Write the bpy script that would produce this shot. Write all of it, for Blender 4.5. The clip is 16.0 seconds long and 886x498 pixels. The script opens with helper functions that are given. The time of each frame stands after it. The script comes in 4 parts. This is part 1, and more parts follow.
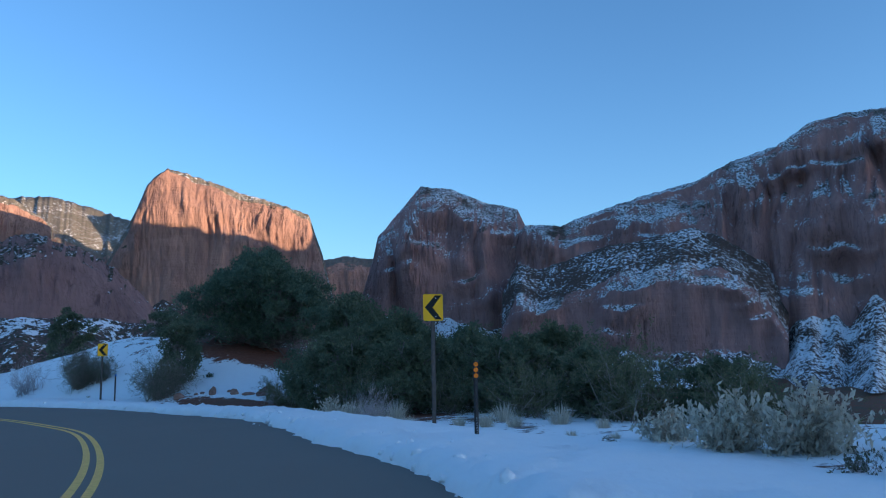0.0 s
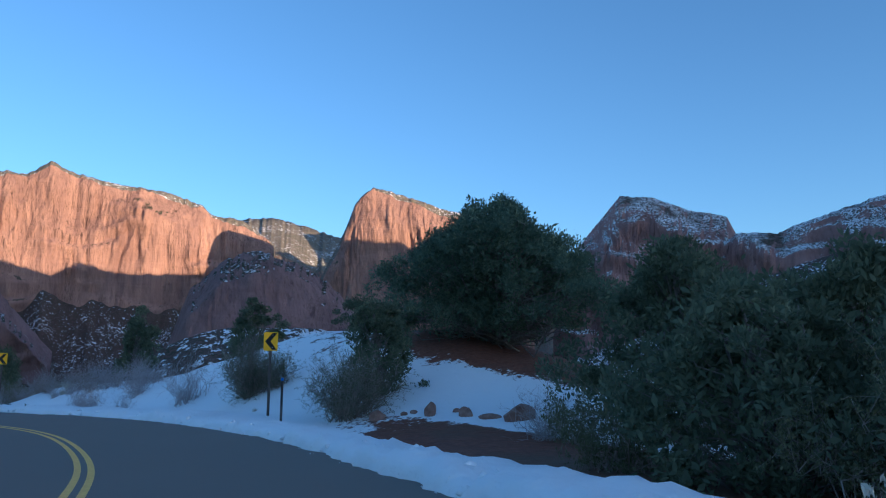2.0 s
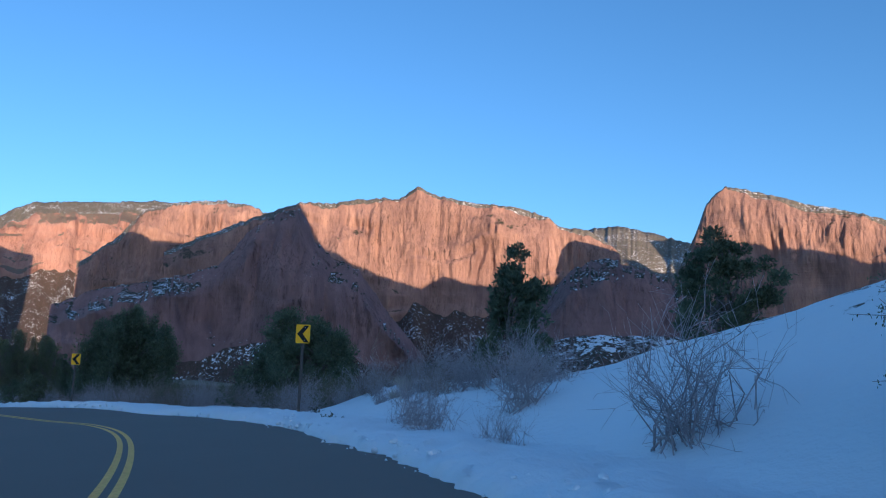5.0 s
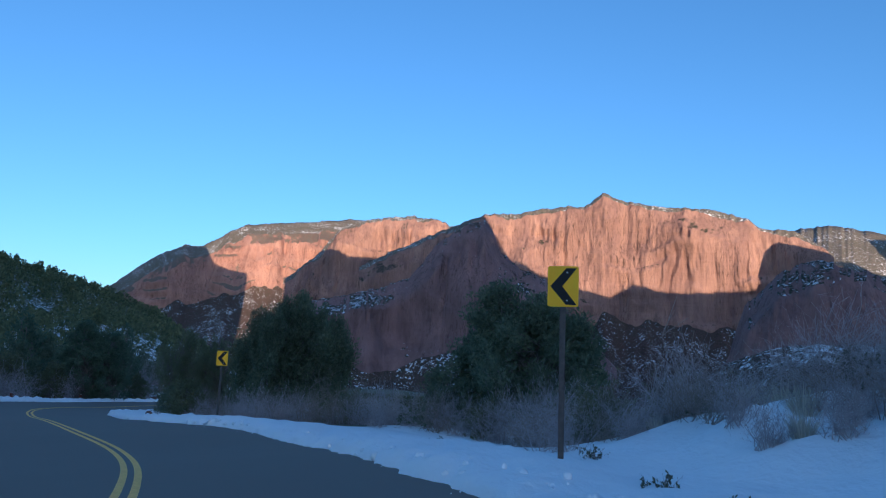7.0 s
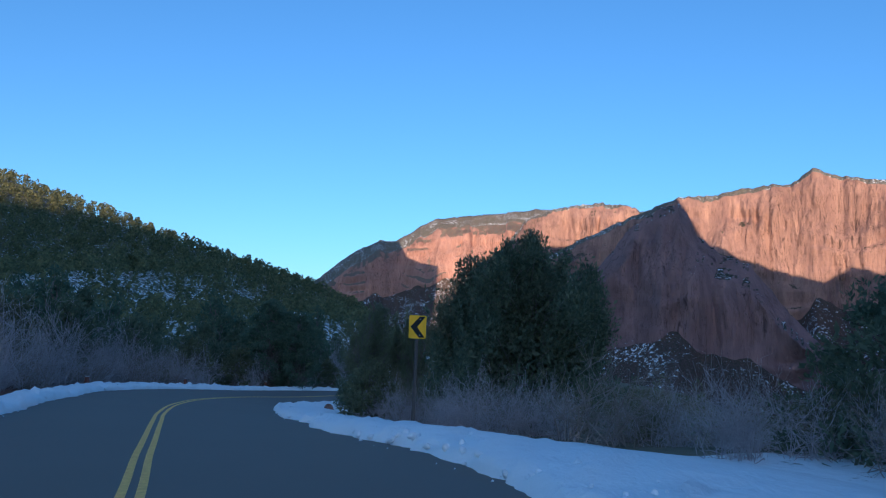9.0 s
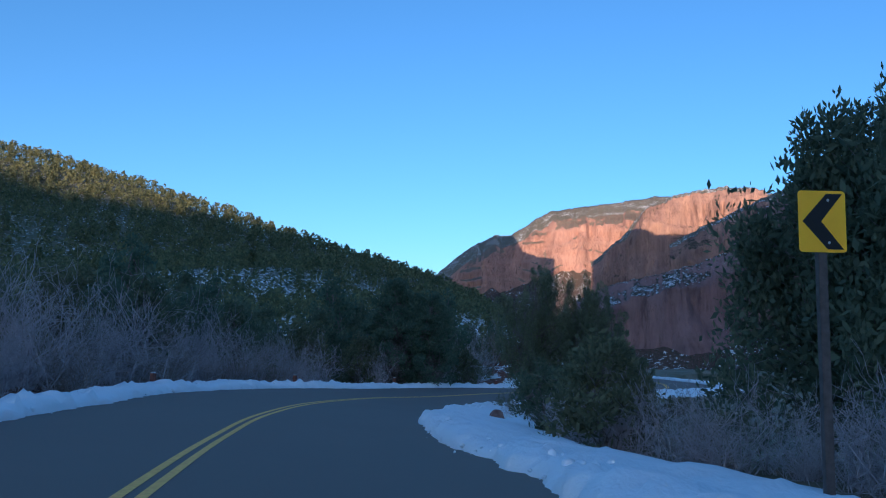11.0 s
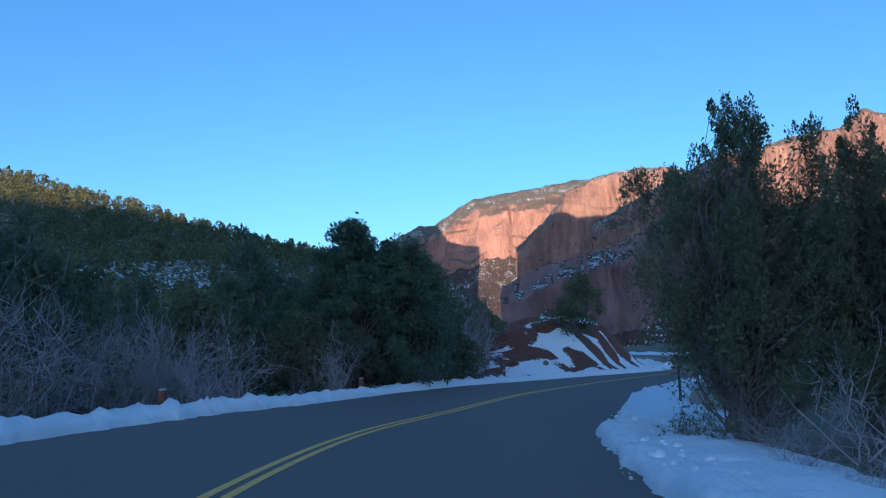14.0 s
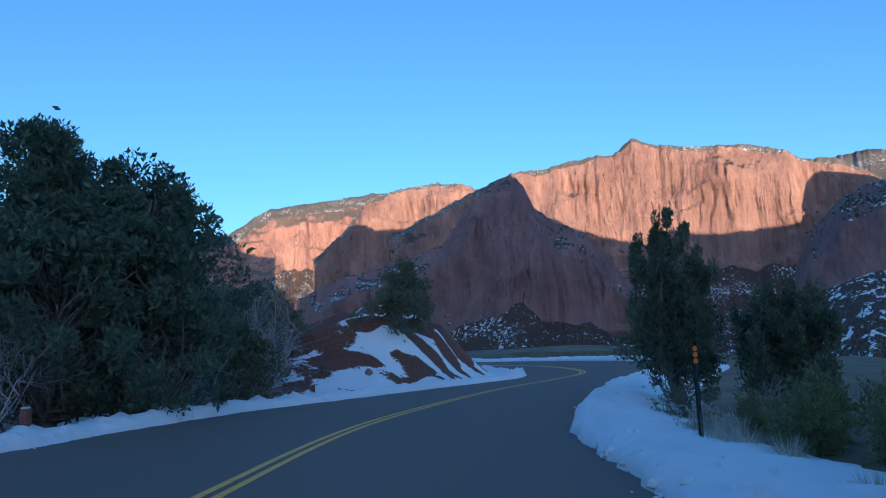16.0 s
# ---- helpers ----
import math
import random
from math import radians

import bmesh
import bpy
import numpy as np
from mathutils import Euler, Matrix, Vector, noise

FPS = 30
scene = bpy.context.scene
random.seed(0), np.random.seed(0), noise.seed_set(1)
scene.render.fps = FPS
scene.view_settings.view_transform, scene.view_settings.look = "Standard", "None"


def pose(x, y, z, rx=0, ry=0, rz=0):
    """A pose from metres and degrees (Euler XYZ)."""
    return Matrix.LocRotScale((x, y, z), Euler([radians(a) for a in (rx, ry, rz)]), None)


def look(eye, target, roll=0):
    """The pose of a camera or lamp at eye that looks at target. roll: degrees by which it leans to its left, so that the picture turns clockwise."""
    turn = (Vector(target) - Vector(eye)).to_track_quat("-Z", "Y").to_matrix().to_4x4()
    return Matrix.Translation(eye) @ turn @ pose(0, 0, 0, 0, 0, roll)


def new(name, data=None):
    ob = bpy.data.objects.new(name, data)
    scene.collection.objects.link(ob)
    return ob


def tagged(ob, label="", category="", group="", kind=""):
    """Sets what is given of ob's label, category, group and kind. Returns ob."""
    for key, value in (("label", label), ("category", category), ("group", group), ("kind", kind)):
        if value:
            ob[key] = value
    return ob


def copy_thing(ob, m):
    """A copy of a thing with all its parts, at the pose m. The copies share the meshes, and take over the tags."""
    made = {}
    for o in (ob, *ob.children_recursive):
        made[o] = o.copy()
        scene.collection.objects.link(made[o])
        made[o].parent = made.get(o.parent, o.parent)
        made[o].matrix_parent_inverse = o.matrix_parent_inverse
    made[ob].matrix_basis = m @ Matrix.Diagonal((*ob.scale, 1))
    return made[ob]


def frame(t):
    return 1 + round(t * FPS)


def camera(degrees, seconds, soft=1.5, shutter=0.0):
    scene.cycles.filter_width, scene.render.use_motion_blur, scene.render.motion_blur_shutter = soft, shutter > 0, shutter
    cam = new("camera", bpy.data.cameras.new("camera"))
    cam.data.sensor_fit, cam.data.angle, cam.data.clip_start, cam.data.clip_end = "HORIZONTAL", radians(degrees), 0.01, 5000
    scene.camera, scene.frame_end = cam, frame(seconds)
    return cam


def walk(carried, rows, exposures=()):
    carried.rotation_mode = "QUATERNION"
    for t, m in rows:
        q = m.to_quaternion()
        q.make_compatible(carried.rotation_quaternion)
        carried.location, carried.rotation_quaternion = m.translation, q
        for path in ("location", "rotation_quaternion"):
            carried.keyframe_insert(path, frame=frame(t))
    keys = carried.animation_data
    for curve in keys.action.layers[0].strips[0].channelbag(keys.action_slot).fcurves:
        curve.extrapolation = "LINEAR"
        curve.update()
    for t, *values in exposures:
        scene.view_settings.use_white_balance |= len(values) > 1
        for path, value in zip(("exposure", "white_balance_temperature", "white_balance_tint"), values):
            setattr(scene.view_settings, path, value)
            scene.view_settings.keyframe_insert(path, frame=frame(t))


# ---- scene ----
cam = camera(60.6, 16.0, soft=1.1)
PATH = [
    (0, (0.000, 0.000, 1.350), (0.000, 1.982, 1.622), -0.92),
    (0.5, (-0.910, 4.049, 1.233), (-1.035, 6.024, 1.521), -0.58),
    (1, (-2.037, 7.777, 1.107), (-2.287, 9.738, 1.408), -0.32),
    (1.5, (-3.227, 11.160, 1.011), (-3.611, 13.098, 1.319), -0.10),
    (2, (-4.798, 14.635, 0.931), (-5.308, 16.544, 1.241), 0.29),
    (2.5, (-6.647, 18.112, 0.821), (-7.291, 19.980, 1.132), 0.75),
    (3, (-8.813, 21.534, 0.681), (-9.596, 23.348, 0.990), 1.03),
    (3.5, (-11.150, 24.754, 0.553), (-12.067, 26.504, 0.862), 1.34),
    (4, (-13.568, 27.663, 0.437), (-14.608, 29.343, 0.747), 1.55),
    (4.5, (-16.345, 30.510, 0.338), (-17.511, 32.104, 0.654), 1.86),
    (5, (-19.212, 33.096, 0.257), (-20.506, 34.588, 0.575), 1.89),
    (5.5, (-22.056, 35.385, 0.169), (-23.450, 36.784, 0.488), 1.88),
    (6, (-24.917, 37.441, 0.078), (-26.395, 38.750, 0.399), 1.93),
    (6.5, (-27.822, 39.311, -0.012), (-29.375, 40.530, 0.310), 2.09),
    (7, (-30.753, 41.062, -0.071), (-32.370, 42.192, 0.257), 2.39),
    (7.5, (-34.049, 42.533, -0.205), (-35.736, 43.559, 0.112), 2.45),
    (8, (-37.223, 43.767, -0.292), (-38.978, 44.676, 0.013), 2.60),
    (8.5, (-40.309, 44.743, -0.383), (-42.119, 45.544, -0.090), 2.66),
    (9, (-43.374, 45.500, -0.506), (-45.225, 46.202, -0.224), 2.67),
    (9.5, (-46.504, 46.047, -0.650), (-48.392, 46.649, -0.378), 2.65),
    (10, (-49.725, 46.373, -0.802), (-51.640, 46.886, -0.538), 2.45),
    (10.5, (-52.858, 46.702, -0.926), (-54.785, 47.169, -0.664), 2.12),
    (11, (-56.029, 46.959, -1.079), (-57.968, 47.373, -0.821), 1.64),
    (11.5, (-59.238, 47.155, -1.240), (-61.187, 47.527, -0.986), 1.07),
    (12, (-62.508, 47.309, -1.381), (-64.461, 47.662, -1.131), 0.44),
    (12.5, (-65.857, 47.462, -1.477), (-67.808, 47.829, -1.231), -0.30),
    (13, (-69.276, 47.691, -1.571), (-71.216, 48.113, -1.327), -1.03),
    (13.5, (-72.690, 48.084, -1.633), (-74.610, 48.586, -1.390), -1.60),
    (14, (-76.045, 48.692, -1.735), (-77.935, 49.300, -1.498), -2.13),
    (14.5, (-79.351, 49.555, -1.825), (-81.200, 50.281, -1.591), -2.54),
    (15, (-82.606, 50.611, -1.958), (-84.399, 51.466, -1.725), -2.94),
    (15.5, (-85.578, 51.800, -2.152), (-87.308, 52.776, -1.912), -2.95),
    (16, (-88.297, 53.139, -2.293), (-89.958, 54.225, -2.046), -3.02),
]
walk(cam, [(t, look(eye, target, roll)) for t, eye, target, roll in PATH],
     exposures=[(0, 0.62, 5000, 8), (4.5, 0.34, 4750, 8), (9, 0.26, 4600, 8), (13, 0.36, 4550, 8), (16, 0.42, 4550, 8)])

# ---- light ----
SUN_AZ, SUN_EL = radians(245.0), radians(3.5)      # azimuth to the left of +y
TO_SUN = Vector((-math.sin(SUN_AZ) * math.cos(SUN_EL), math.cos(SUN_AZ) * math.cos(SUN_EL), math.sin(SUN_EL)))
world = bpy.data.worlds.new("sky")
scene.world = world
world.use_nodes = True
wn = world.node_tree.nodes
sky = wn.new("ShaderNodeTexSky")
sky.sky_type = "NISHITA"
sky.sun_disc = False
sky.sun_elevation, sky.sun_rotation = SUN_EL, -SUN_AZ
sky.altitude, sky.air_density, sky.dust_density, sky.ozone_density = 1700.0, 0.95, 3.0, 1.8
wn["Background"].inputs["Strength"].default_value = 0.26
world.node_tree.links.new(sky.outputs[0], wn["Background"].inputs["Color"])
sun_data = bpy.data.lights.new("sun", "SUN")
sun_data.energy, sun_data.angle, sun_data.color = 6.6, radians(0.06), (1.0, 0.59, 0.28)
sun = new("sun", sun_data)
sun.matrix_world = look(TO_SUN * 100, (0, 0, 0))
scene.view_settings.exposure = 0.0


# ---- materials ----
def mat(name, rough=0.85, metal=0.0):
    m = bpy.data.materials.new(name)
    m.use_nodes = True
    b = m.node_tree.nodes["Principled BSDF"]
    b.inputs["Roughness"].default_value, b.inputs["Metallic"].default_value = rough, metal
    b.inputs["Specular IOR Level"].default_value = 0.25
    return m, m.node_tree.nodes, m.node_tree.links, b


def noise_node(n, l, scale, detail=6.0, rough=0.6, squash=None, coord="Object"):
    tc = n.new("ShaderNodeTexCoord")
    out = tc.outputs[coord]
    if squash:
        mp = n.new("ShaderNodeMapping")
        mp.inputs["Scale"].default_value = squash
        l.new(out, mp.inputs["Vector"])
        out = mp.outputs[0]
    t = n.new("ShaderNodeTexNoise")
    t.inputs["Scale"].default_value, t.inputs["Detail"].default_value, t.inputs["Roughness"].default_value = scale, detail, rough
    l.new(out, t.inputs["Vector"])
    return t.outputs[0]


def ramp(n, l, fac, *stops):
    r = n.new("ShaderNodeValToRGB")
    el = r.color_ramp.elements
    while len(el) < len(stops):
        el.new(0.5)
    for e, (p, c) in zip(el, stops):
        e.position = p
        e.color = (*c, 1) if isinstance(c, tuple) else (c, c, c, 1)
    l.new(fac, r.inputs[0])
    return r.outputs[0]


def mix(n, l, fac, a, b):
    m = n.new("ShaderNodeMix")
    m.data_type = "RGBA"
    for sock, v in ((m.inputs[0], fac), (m.inputs[6], a), (m.inputs[7], b)):
        if isinstance(v, tuple):
            sock.default_value = (*v, 1)
        elif isinstance(v, float):
            sock.default_value = v
        else:
            l.new(v, sock)
    return m.outputs[2]


def calc(n, l, op, a, b=0.0, c=None):
    m = n.new("ShaderNodeMath")
    m.operation = op
    for sock, v in zip(m.inputs, (a, b, c)):
        if isinstance(v, (int, float)):
            sock.default_value = v
        elif v is not None:
            l.new(v, sock)
    return m.outputs[0]


def bump(n, l, b, height, strength, dist):
    bp = n.new("ShaderNodeBump")
    bp.inputs["Strength"].default_value, bp.inputs["Distance"].default_value = strength, dist
    l.new(height, bp.inputs["Height"])
    l.new(bp.outputs[0], b.inputs["Normal"])


def up_facing(n):
    """How far a surface faces up, from the shape alone."""
    g = n.new("ShaderNodeNewGeometry")
    s = n.new("ShaderNodeSeparateXYZ")
    return g.outputs["Normal"], s


def plain(name, colour, rough=0.7, metal=0.0, vary=0.25, scale=8.0, relief=0.0):
    m, n, l, b = mat(name, rough, metal)
    f = noise_node(n, l, scale)
    lo, hi = tuple(c * (1 - vary) for c in colour), tuple(min(1.0, c * (1 + vary)) for c in colour)
    l.new(ramp(n, l, f, (0.3, lo), (0.7, hi)), b.inputs["Base Color"])
    if relief:
        bump(n, l, b, f, 0.6, relief)
    return m


def rock_mat(name, lo, hi, band, snow=0.5, brush=(0.055, 0.06, 0.04), streak=0.03, brush_at=0.60, grit=0.16):
    """Layered sandstone: vertical streaks, crevices with their shade in the colour, level bands, scrub on the flatter
    parts and snow that has stayed on ledges.
    """
    m, n, l, b = mat(name, 0.95)
    big = noise_node(n, l, 0.006, 8.0, 0.62)
    fine = noise_node(n, l, streak, 9.0, 0.68, (1.0, 1.0, 0.13))
    crack = noise_node(n, l, 0.07, 6.0, 0.62, (1.0, 1.0, 0.09))
    level = noise_node(n, l, 0.02, 6.0, 0.6, (0.12, 0.12, 1.6))
    col = mix(n, l, ramp(n, l, fine, (0.36, 0.0), (0.66, 1.0)), lo, hi)
    col = mix(n, l, calc(n, l, "MULTIPLY", ramp(n, l, level, (0.45, 0.0), (0.62, 1.0)), 0.45), col, band)
    col = mix(n, l, calc(n, l, "MULTIPLY", ramp(n, l, big, (0.42, 0.0), (0.7, 1.0)), 0.45), col, tuple(c * 0.6 for c in lo))
    # shade inside cracks and thin fissures, painted as darker rock
    broken = ramp(n, l, noise_node(n, l, 0.0075, 4.0, 0.6, (1.0, 1.0, 0.8)), (0.40, 0.12), (0.62, 1.0))
    col = mix(n, l, calc(n, l, "MULTIPLY", calc(n, l, "MULTIPLY", ramp(n, l, crack, (0.33, 1.0), (0.41, 0.0)), broken), 0.85), col, tuple(c * 0.34 for c in lo))
    thin = noise_node(n, l, 0.075, 6.0, 0.62, (1.0, 1.0, 0.13))
    split = ramp(n, l, thin, (0.478, 0.0), (0.497, 1.0), (0.516, 0.0))
    col = mix(n, l, calc(n, l, "MULTIPLY", calc(n, l, "MULTIPLY", split, broken), 0.7), col, tuple(c * 0.3 for c in lo))
    norm, s = up_facing(n)
    l.new(norm, s.inputs[0])
    dots = noise_node(n, l, grit, 3.0, 0.8)
    grain = noise_node(n, l, 0.03, 8.0, 0.72)
    flat = calc(n, l, "ADD", s.outputs[2], calc(n, l, "MULTIPLY", calc(n, l, "SUBTRACT", grain, 0.5), 0.9))
    scrub = mix(n, l, ramp(n, l, dots, (0.47, 0.0), (0.58, 1.0)), brush, tuple(c * 0.42 + 0.02 for c in hi))
    col = mix(n, l, ramp(n, l, flat, (brush_at, 0.0), (brush_at + 0.08, 1.0)), col, scrub)
    cover = calc(n, l, "ADD", calc(n, l, "MULTIPLY", calc(n, l, "SUBTRACT", dots, 0.5), 1.5), flat)
    top = 1.3 - snow * 0.75
    spots = ramp(n, l, noise_node(n, l, grit * 0.8, 3.0, 0.6), (0.50, 1.0), (0.56, 0.10))
    field = ramp(n, l, noise_node(n, l, 0.0085, 5.0, 0.65, (1.0, 1.0, 2.2)), (0.36, 0.0), (0.50, 1.0))
    spots = calc(n, l, "MULTIPLY", spots, field)
    col = mix(n, l, calc(n, l, "MULTIPLY", ramp(n, l, cover, (top, 0.0), (top + 0.05, 1.0)), spots), col, (0.82, 0.84, 0.88))
    l.new(col, b.inputs["Base Color"])
    bump(n, l, b, calc(n, l, "ADD", calc(n, l, "ADD", fine, calc(n, l, "MULTIPLY", level, 0.5)), calc(n, l, "MULTIPLY", calc(n, l, "MULTIPLY", crack, broken), 1.2)), 1.0, 11.0)
    return m


RED = rock_mat("red_sandstone", (0.26, 0.156, 0.135), (0.48, 0.292, 0.222), (0.38, 0.23, 0.182), snow=0.3, brush_at=0.66)
RED_SNOW = rock_mat("red_sandstone_with_snow", (0.27, 0.165, 0.155), (0.44, 0.265, 0.24), (0.36, 0.22, 0.205), snow=0.9, grit=0.22)
# the red sandstone again, with the mauve of hazy shade put into its colour
SHADED_RED = rock_mat("shade_toned_sandstone", (0.235, 0.15, 0.148), (0.38, 0.238, 0.222), (0.32, 0.20, 0.19), snow=0.5, brush_at=0.74)
FAR_ROCK = rock_mat("far_sandstone", (0.33, 0.178, 0.14), (0.52, 0.295, 0.228), (0.42, 0.262, 0.215), snow=0.35, brush=(0.17, 0.16, 0.13))


def debris_mat(name, snow, low=(0.05, 0.055, 0.038), soil=(0.14, 0.088, 0.078)):
    """Brushy debris slope: dark scrub dots, red earth and speckled snow."""
    m, n, l, b = mat(name, 0.95)
    big = noise_node(n, l, 0.012, 7.0, 0.65)
    dots = noise_node(n, l, 0.14, 3.0, 0.6)
    fine = noise_node(n, l, 0.45, 3.0, 0.6)
    s = calc(n, l, "ADD", calc(n, l, "MULTIPLY", dots, 0.75), calc(n, l, "MULTIPLY", big, 0.6))
    earth = mix(n, l, ramp(n, l, fine, (0.42, 0.0), (0.56, 1.0)), low, soil)
    col = mix(n, l, ramp(n, l, calc(n, l, "ADD", s, calc(n, l, "MULTIPLY", fine, 0.4)), (1.08 - snow * 0.4, 0.0), (1.12 - snow * 0.4, 1.0)), earth, (0.82, 0.84, 0.88))
    l.new(col, b.inputs["Base Color"])
    bump(n, l, b, dots, 1.0, 4.0)
    return m


SCRUB_SLOPE = debris_mat("scrub_slope", 0.25)
SPECKLED_SLOPE = debris_mat("speckled_scrub_slope", 0.40)
SNOWY_SLOPE = debris_mat("snowy_scrub_slope", 0.60)
DUSTED_CAP = debris_mat("snow_dusted_cap", 0.30, (0.09, 0.10, 0.075), (0.24, 0.20, 0.165))


def snow_mat(name, soil, attr=True):
    m, n, l, b = mat(name, 0.7)
    f = noise_node(n, l, 0.9, 8.0, 0.65)
    g = noise_node(n, l, 7.0, 6.0, 0.6)
    snowc = mix(n, l, f, (0.87, 0.89, 0.92), (0.92, 0.93, 0.94))
    if attr:
        a = n.new("ShaderNodeAttribute")
        a.attribute_name = "snow"
        s = calc(n, l, "ADD", a.outputs["Fac"], calc(n, l, "MULTIPLY", calc(n, l, "SUBTRACT", f, 0.5), 0.8))
        s = calc(n, l, "ADD", s, calc(n, l, "MULTIPLY", calc(n, l, "SUBTRACT", g, 0.5), 0.35))
        big = noise_node(n, l, 0.05, 6.0, 0.7)
        earth = mix(n, l, ramp(n, l, g, (0.35, 0.0), (0.65, 1.0)), soil, tuple(c * 1.7 for c in soil))
        earth = mix(n, l, ramp(n, l, big, (0.45, 0.0), (0.6, 1.0)), earth, (0.10, 0.085, 0.055))
        dry = n.new("ShaderNodeAttribute")
        dry.attribute_name = "litter"
        duff = mix(n, l, ramp(n, l, noise_node(n, l, 0.35, 5.0, 0.7), (0.4, 0.0), (0.6, 1.0)), (0.105, 0.115, 0.062), (0.20, 0.18, 0.115))
        earth = mix(n, l, dry.outputs["Fac"], earth, duff)
        col = mix(n, l, ramp(n, l, s, (0.48, 0.0), (0.53, 1.0)), earth, snowc)
    else:
        col = snowc
    l.new(col, b.inputs["Base Color"])
    lumps = noise_node(n, l, 2.6, 3.0, 0.55)
    bump(n, l, b, calc(n, l, "ADD", calc(n, l, "ADD", f, calc(n, l, "MULTIPLY", g, 0.4)), calc(n, l, "MULTIPLY", lumps, 0.8)), 0.5, 0.14)
    return m


GROUND = snow_mat("snowy_ground", (0.13, 0.055, 0.035))
SNOW = snow_mat("ploughed_snow", (0, 0, 0), attr=False)


def asphalt_mat():
    m, n, l, b = mat("asphalt", 0.82)
    f = noise_node(n, l, 60.0, 4.0, 0.7)
    g = noise_node(n, l, 0.35, 6.0, 0.6)
    col = mix(n, l, f, (0.15, 0.128, 0.108), (0.23, 0.198, 0.17))
    col = mix(n, l, calc(n, l, "MULTIPLY", ramp(n, l, g, (0.4, 0.0), (0.7, 1.0)), 0.35), col, (0.21, 0.183, 0.158))
    l.new(col, b.inputs["Base Color"])
    bump(n, l, b, f, 0.35, 0.01)
    return m


ASPHALT = asphalt_mat()
YELLOW_PAINT = plain("worn_yellow_paint", (0.93, 0.53, 0.13), 0.7, vary=0.2, scale=14.0)


# ---- mesh helpers ----
def mesh_from(name, verts, faces, material, smooth=True):
    me = bpy.data.meshes.new(name)
    me.from_pydata(verts if isinstance(verts, list) else verts.tolist(), [], faces if isinstance(faces, list) else faces.tolist())
    if material:
        me.materials.append(material)
    if smooth:
        me.polygons.foreach_set("use_smooth", [True] * len(me.polygons))
    me.update()
    return me


def grid_faces(rows, cols):
    i = np.arange(rows - 1)[:, None] * cols + np.arange(cols - 1)[None]
    return np.stack([i, i + 1, i + cols + 1, i + cols], -1).reshape(-1, 4)


def catmull(points, step):
    p = np.array(points, float)
    p = np.vstack([2 * p[0] - p[1], p, 2 * p[-1] - p[-2]])
    out = []
    for i in range(1, len(p) - 2):
        n = max(2, int(np.linalg.norm(p[i + 1, :2] - p[i, :2]) / step))
        u = (np.arange(n) / n)[:, None]
        out.append(0.5 * (2 * p[i] + (p[i + 1] - p[i - 1]) * u + (2 * p[i - 1] - 5 * p[i] + 4 * p[i + 1] - p[i + 2]) * u**2 + (3 * p[i] - p[i - 1] - 3 * p[i + 1] + p[i + 2]) * u**3))
    return np.vstack(out + [p[-2:-1]])


def fbm(x, y, z=0.0, octaves=4, gain=0.5):
    v, a = 0.0, 1.0
    for _ in range(octaves):
        v += a * noise.noise((x, y, z))
        x, y, z, a = x * 2.03, y * 2.03, z * 2.03, a * gain
    return v


# ---- road ----
# centre line: x, y, height, fall to the left
ROAD = [(11.968, -70.005, 1.641, 0.01), (5.926, -32.014, 0.917, 0.01), (-1.701, -0.425, 0.209, 0.015), (-3.867, 8.176, -0.079, 0.001), (-8.033, 17.182, -0.358, -0.022),
        (-12.444, 23.866, -0.667, -0.031), (-17.056, 29.045, -0.828, -0.03), (-22.08, 33.534, -0.996, -0.033), (-27.929, 37.462, -1.196, -0.041), (-36.232, 41.826, -1.487, -0.047),
        (-41.99, 43.84, -1.671, -0.048), (-49.194, 45.246, -2.03, -0.049), (-56.508, 45.606, -2.193, -0.042), (-63.001, 45.861, -2.365, -0.002), (-68.988, 46.122, -2.606, 0.025),
        (-74.564, 46.756, -2.744, 0.036), (-81.557, 48.241, -2.991, 0.06), (-89.226, 51.157, -3.324, 0.061), (-95.825, 55.17, -3.649, 0.048), (-102.657, 60.555, -3.839, 0.023),
        (-109.317, 68.406, -3.979, -0.006), (-113.406, 74.873, -4.061, -0.024), (-116.49, 79.451, -4.078, -0.039), (-121.562, 82.513, -4.019, -0.035), (-130.941, 85.652, -4.042, -0.022),
        (-160.006, 90.971, -4.221, -0.001)]
RC = catmull(ROAD, 0.5)
# the asphalt's half widths to the right and left along the way
WIDE_R = np.interp(-RC[:, 0], [-8, 0, 10, 25, 43, 52, 58, 66, 75, 85, 92, 105, 118], [3.65, 3.51, 3.78, 3.71, 3.65, 3.95, 3.58, 3.69, 3.57, 4.23, 4.3, 4.04, 3.98])
WIDE_L = np.interp(-RC[:, 0], [20, 40, 60, 70, 80, 90, 105, 111, 118, 125], [3.6, 3.6, 3.44, 3.67, 3.88, 4.06, 4.7, 3.8, 2.8, 3.0])
RT = np.gradient(RC[:, :2], axis=0)
RT /= np.linalg.norm(RT, axis=1)[:, None]
RN = np.stack([-RT[:, 1], RT[:, 0]], 1)           # to the left
RS = np.r_[0, np.cumsum(np.linalg.norm(np.diff(RC[:, :2], axis=0), axis=1))]


def beside(i, lat):
    """Points at a sideways distance (to the left) from road samples, on the road's plane."""
    return np.stack([RC[i, 0] + RN[i, 0] * lat, RC[i, 1] + RN[i, 1] * lat, RC[i, 2] + np.clip(lat, -5, 5) * RC[i, 3]], -1)


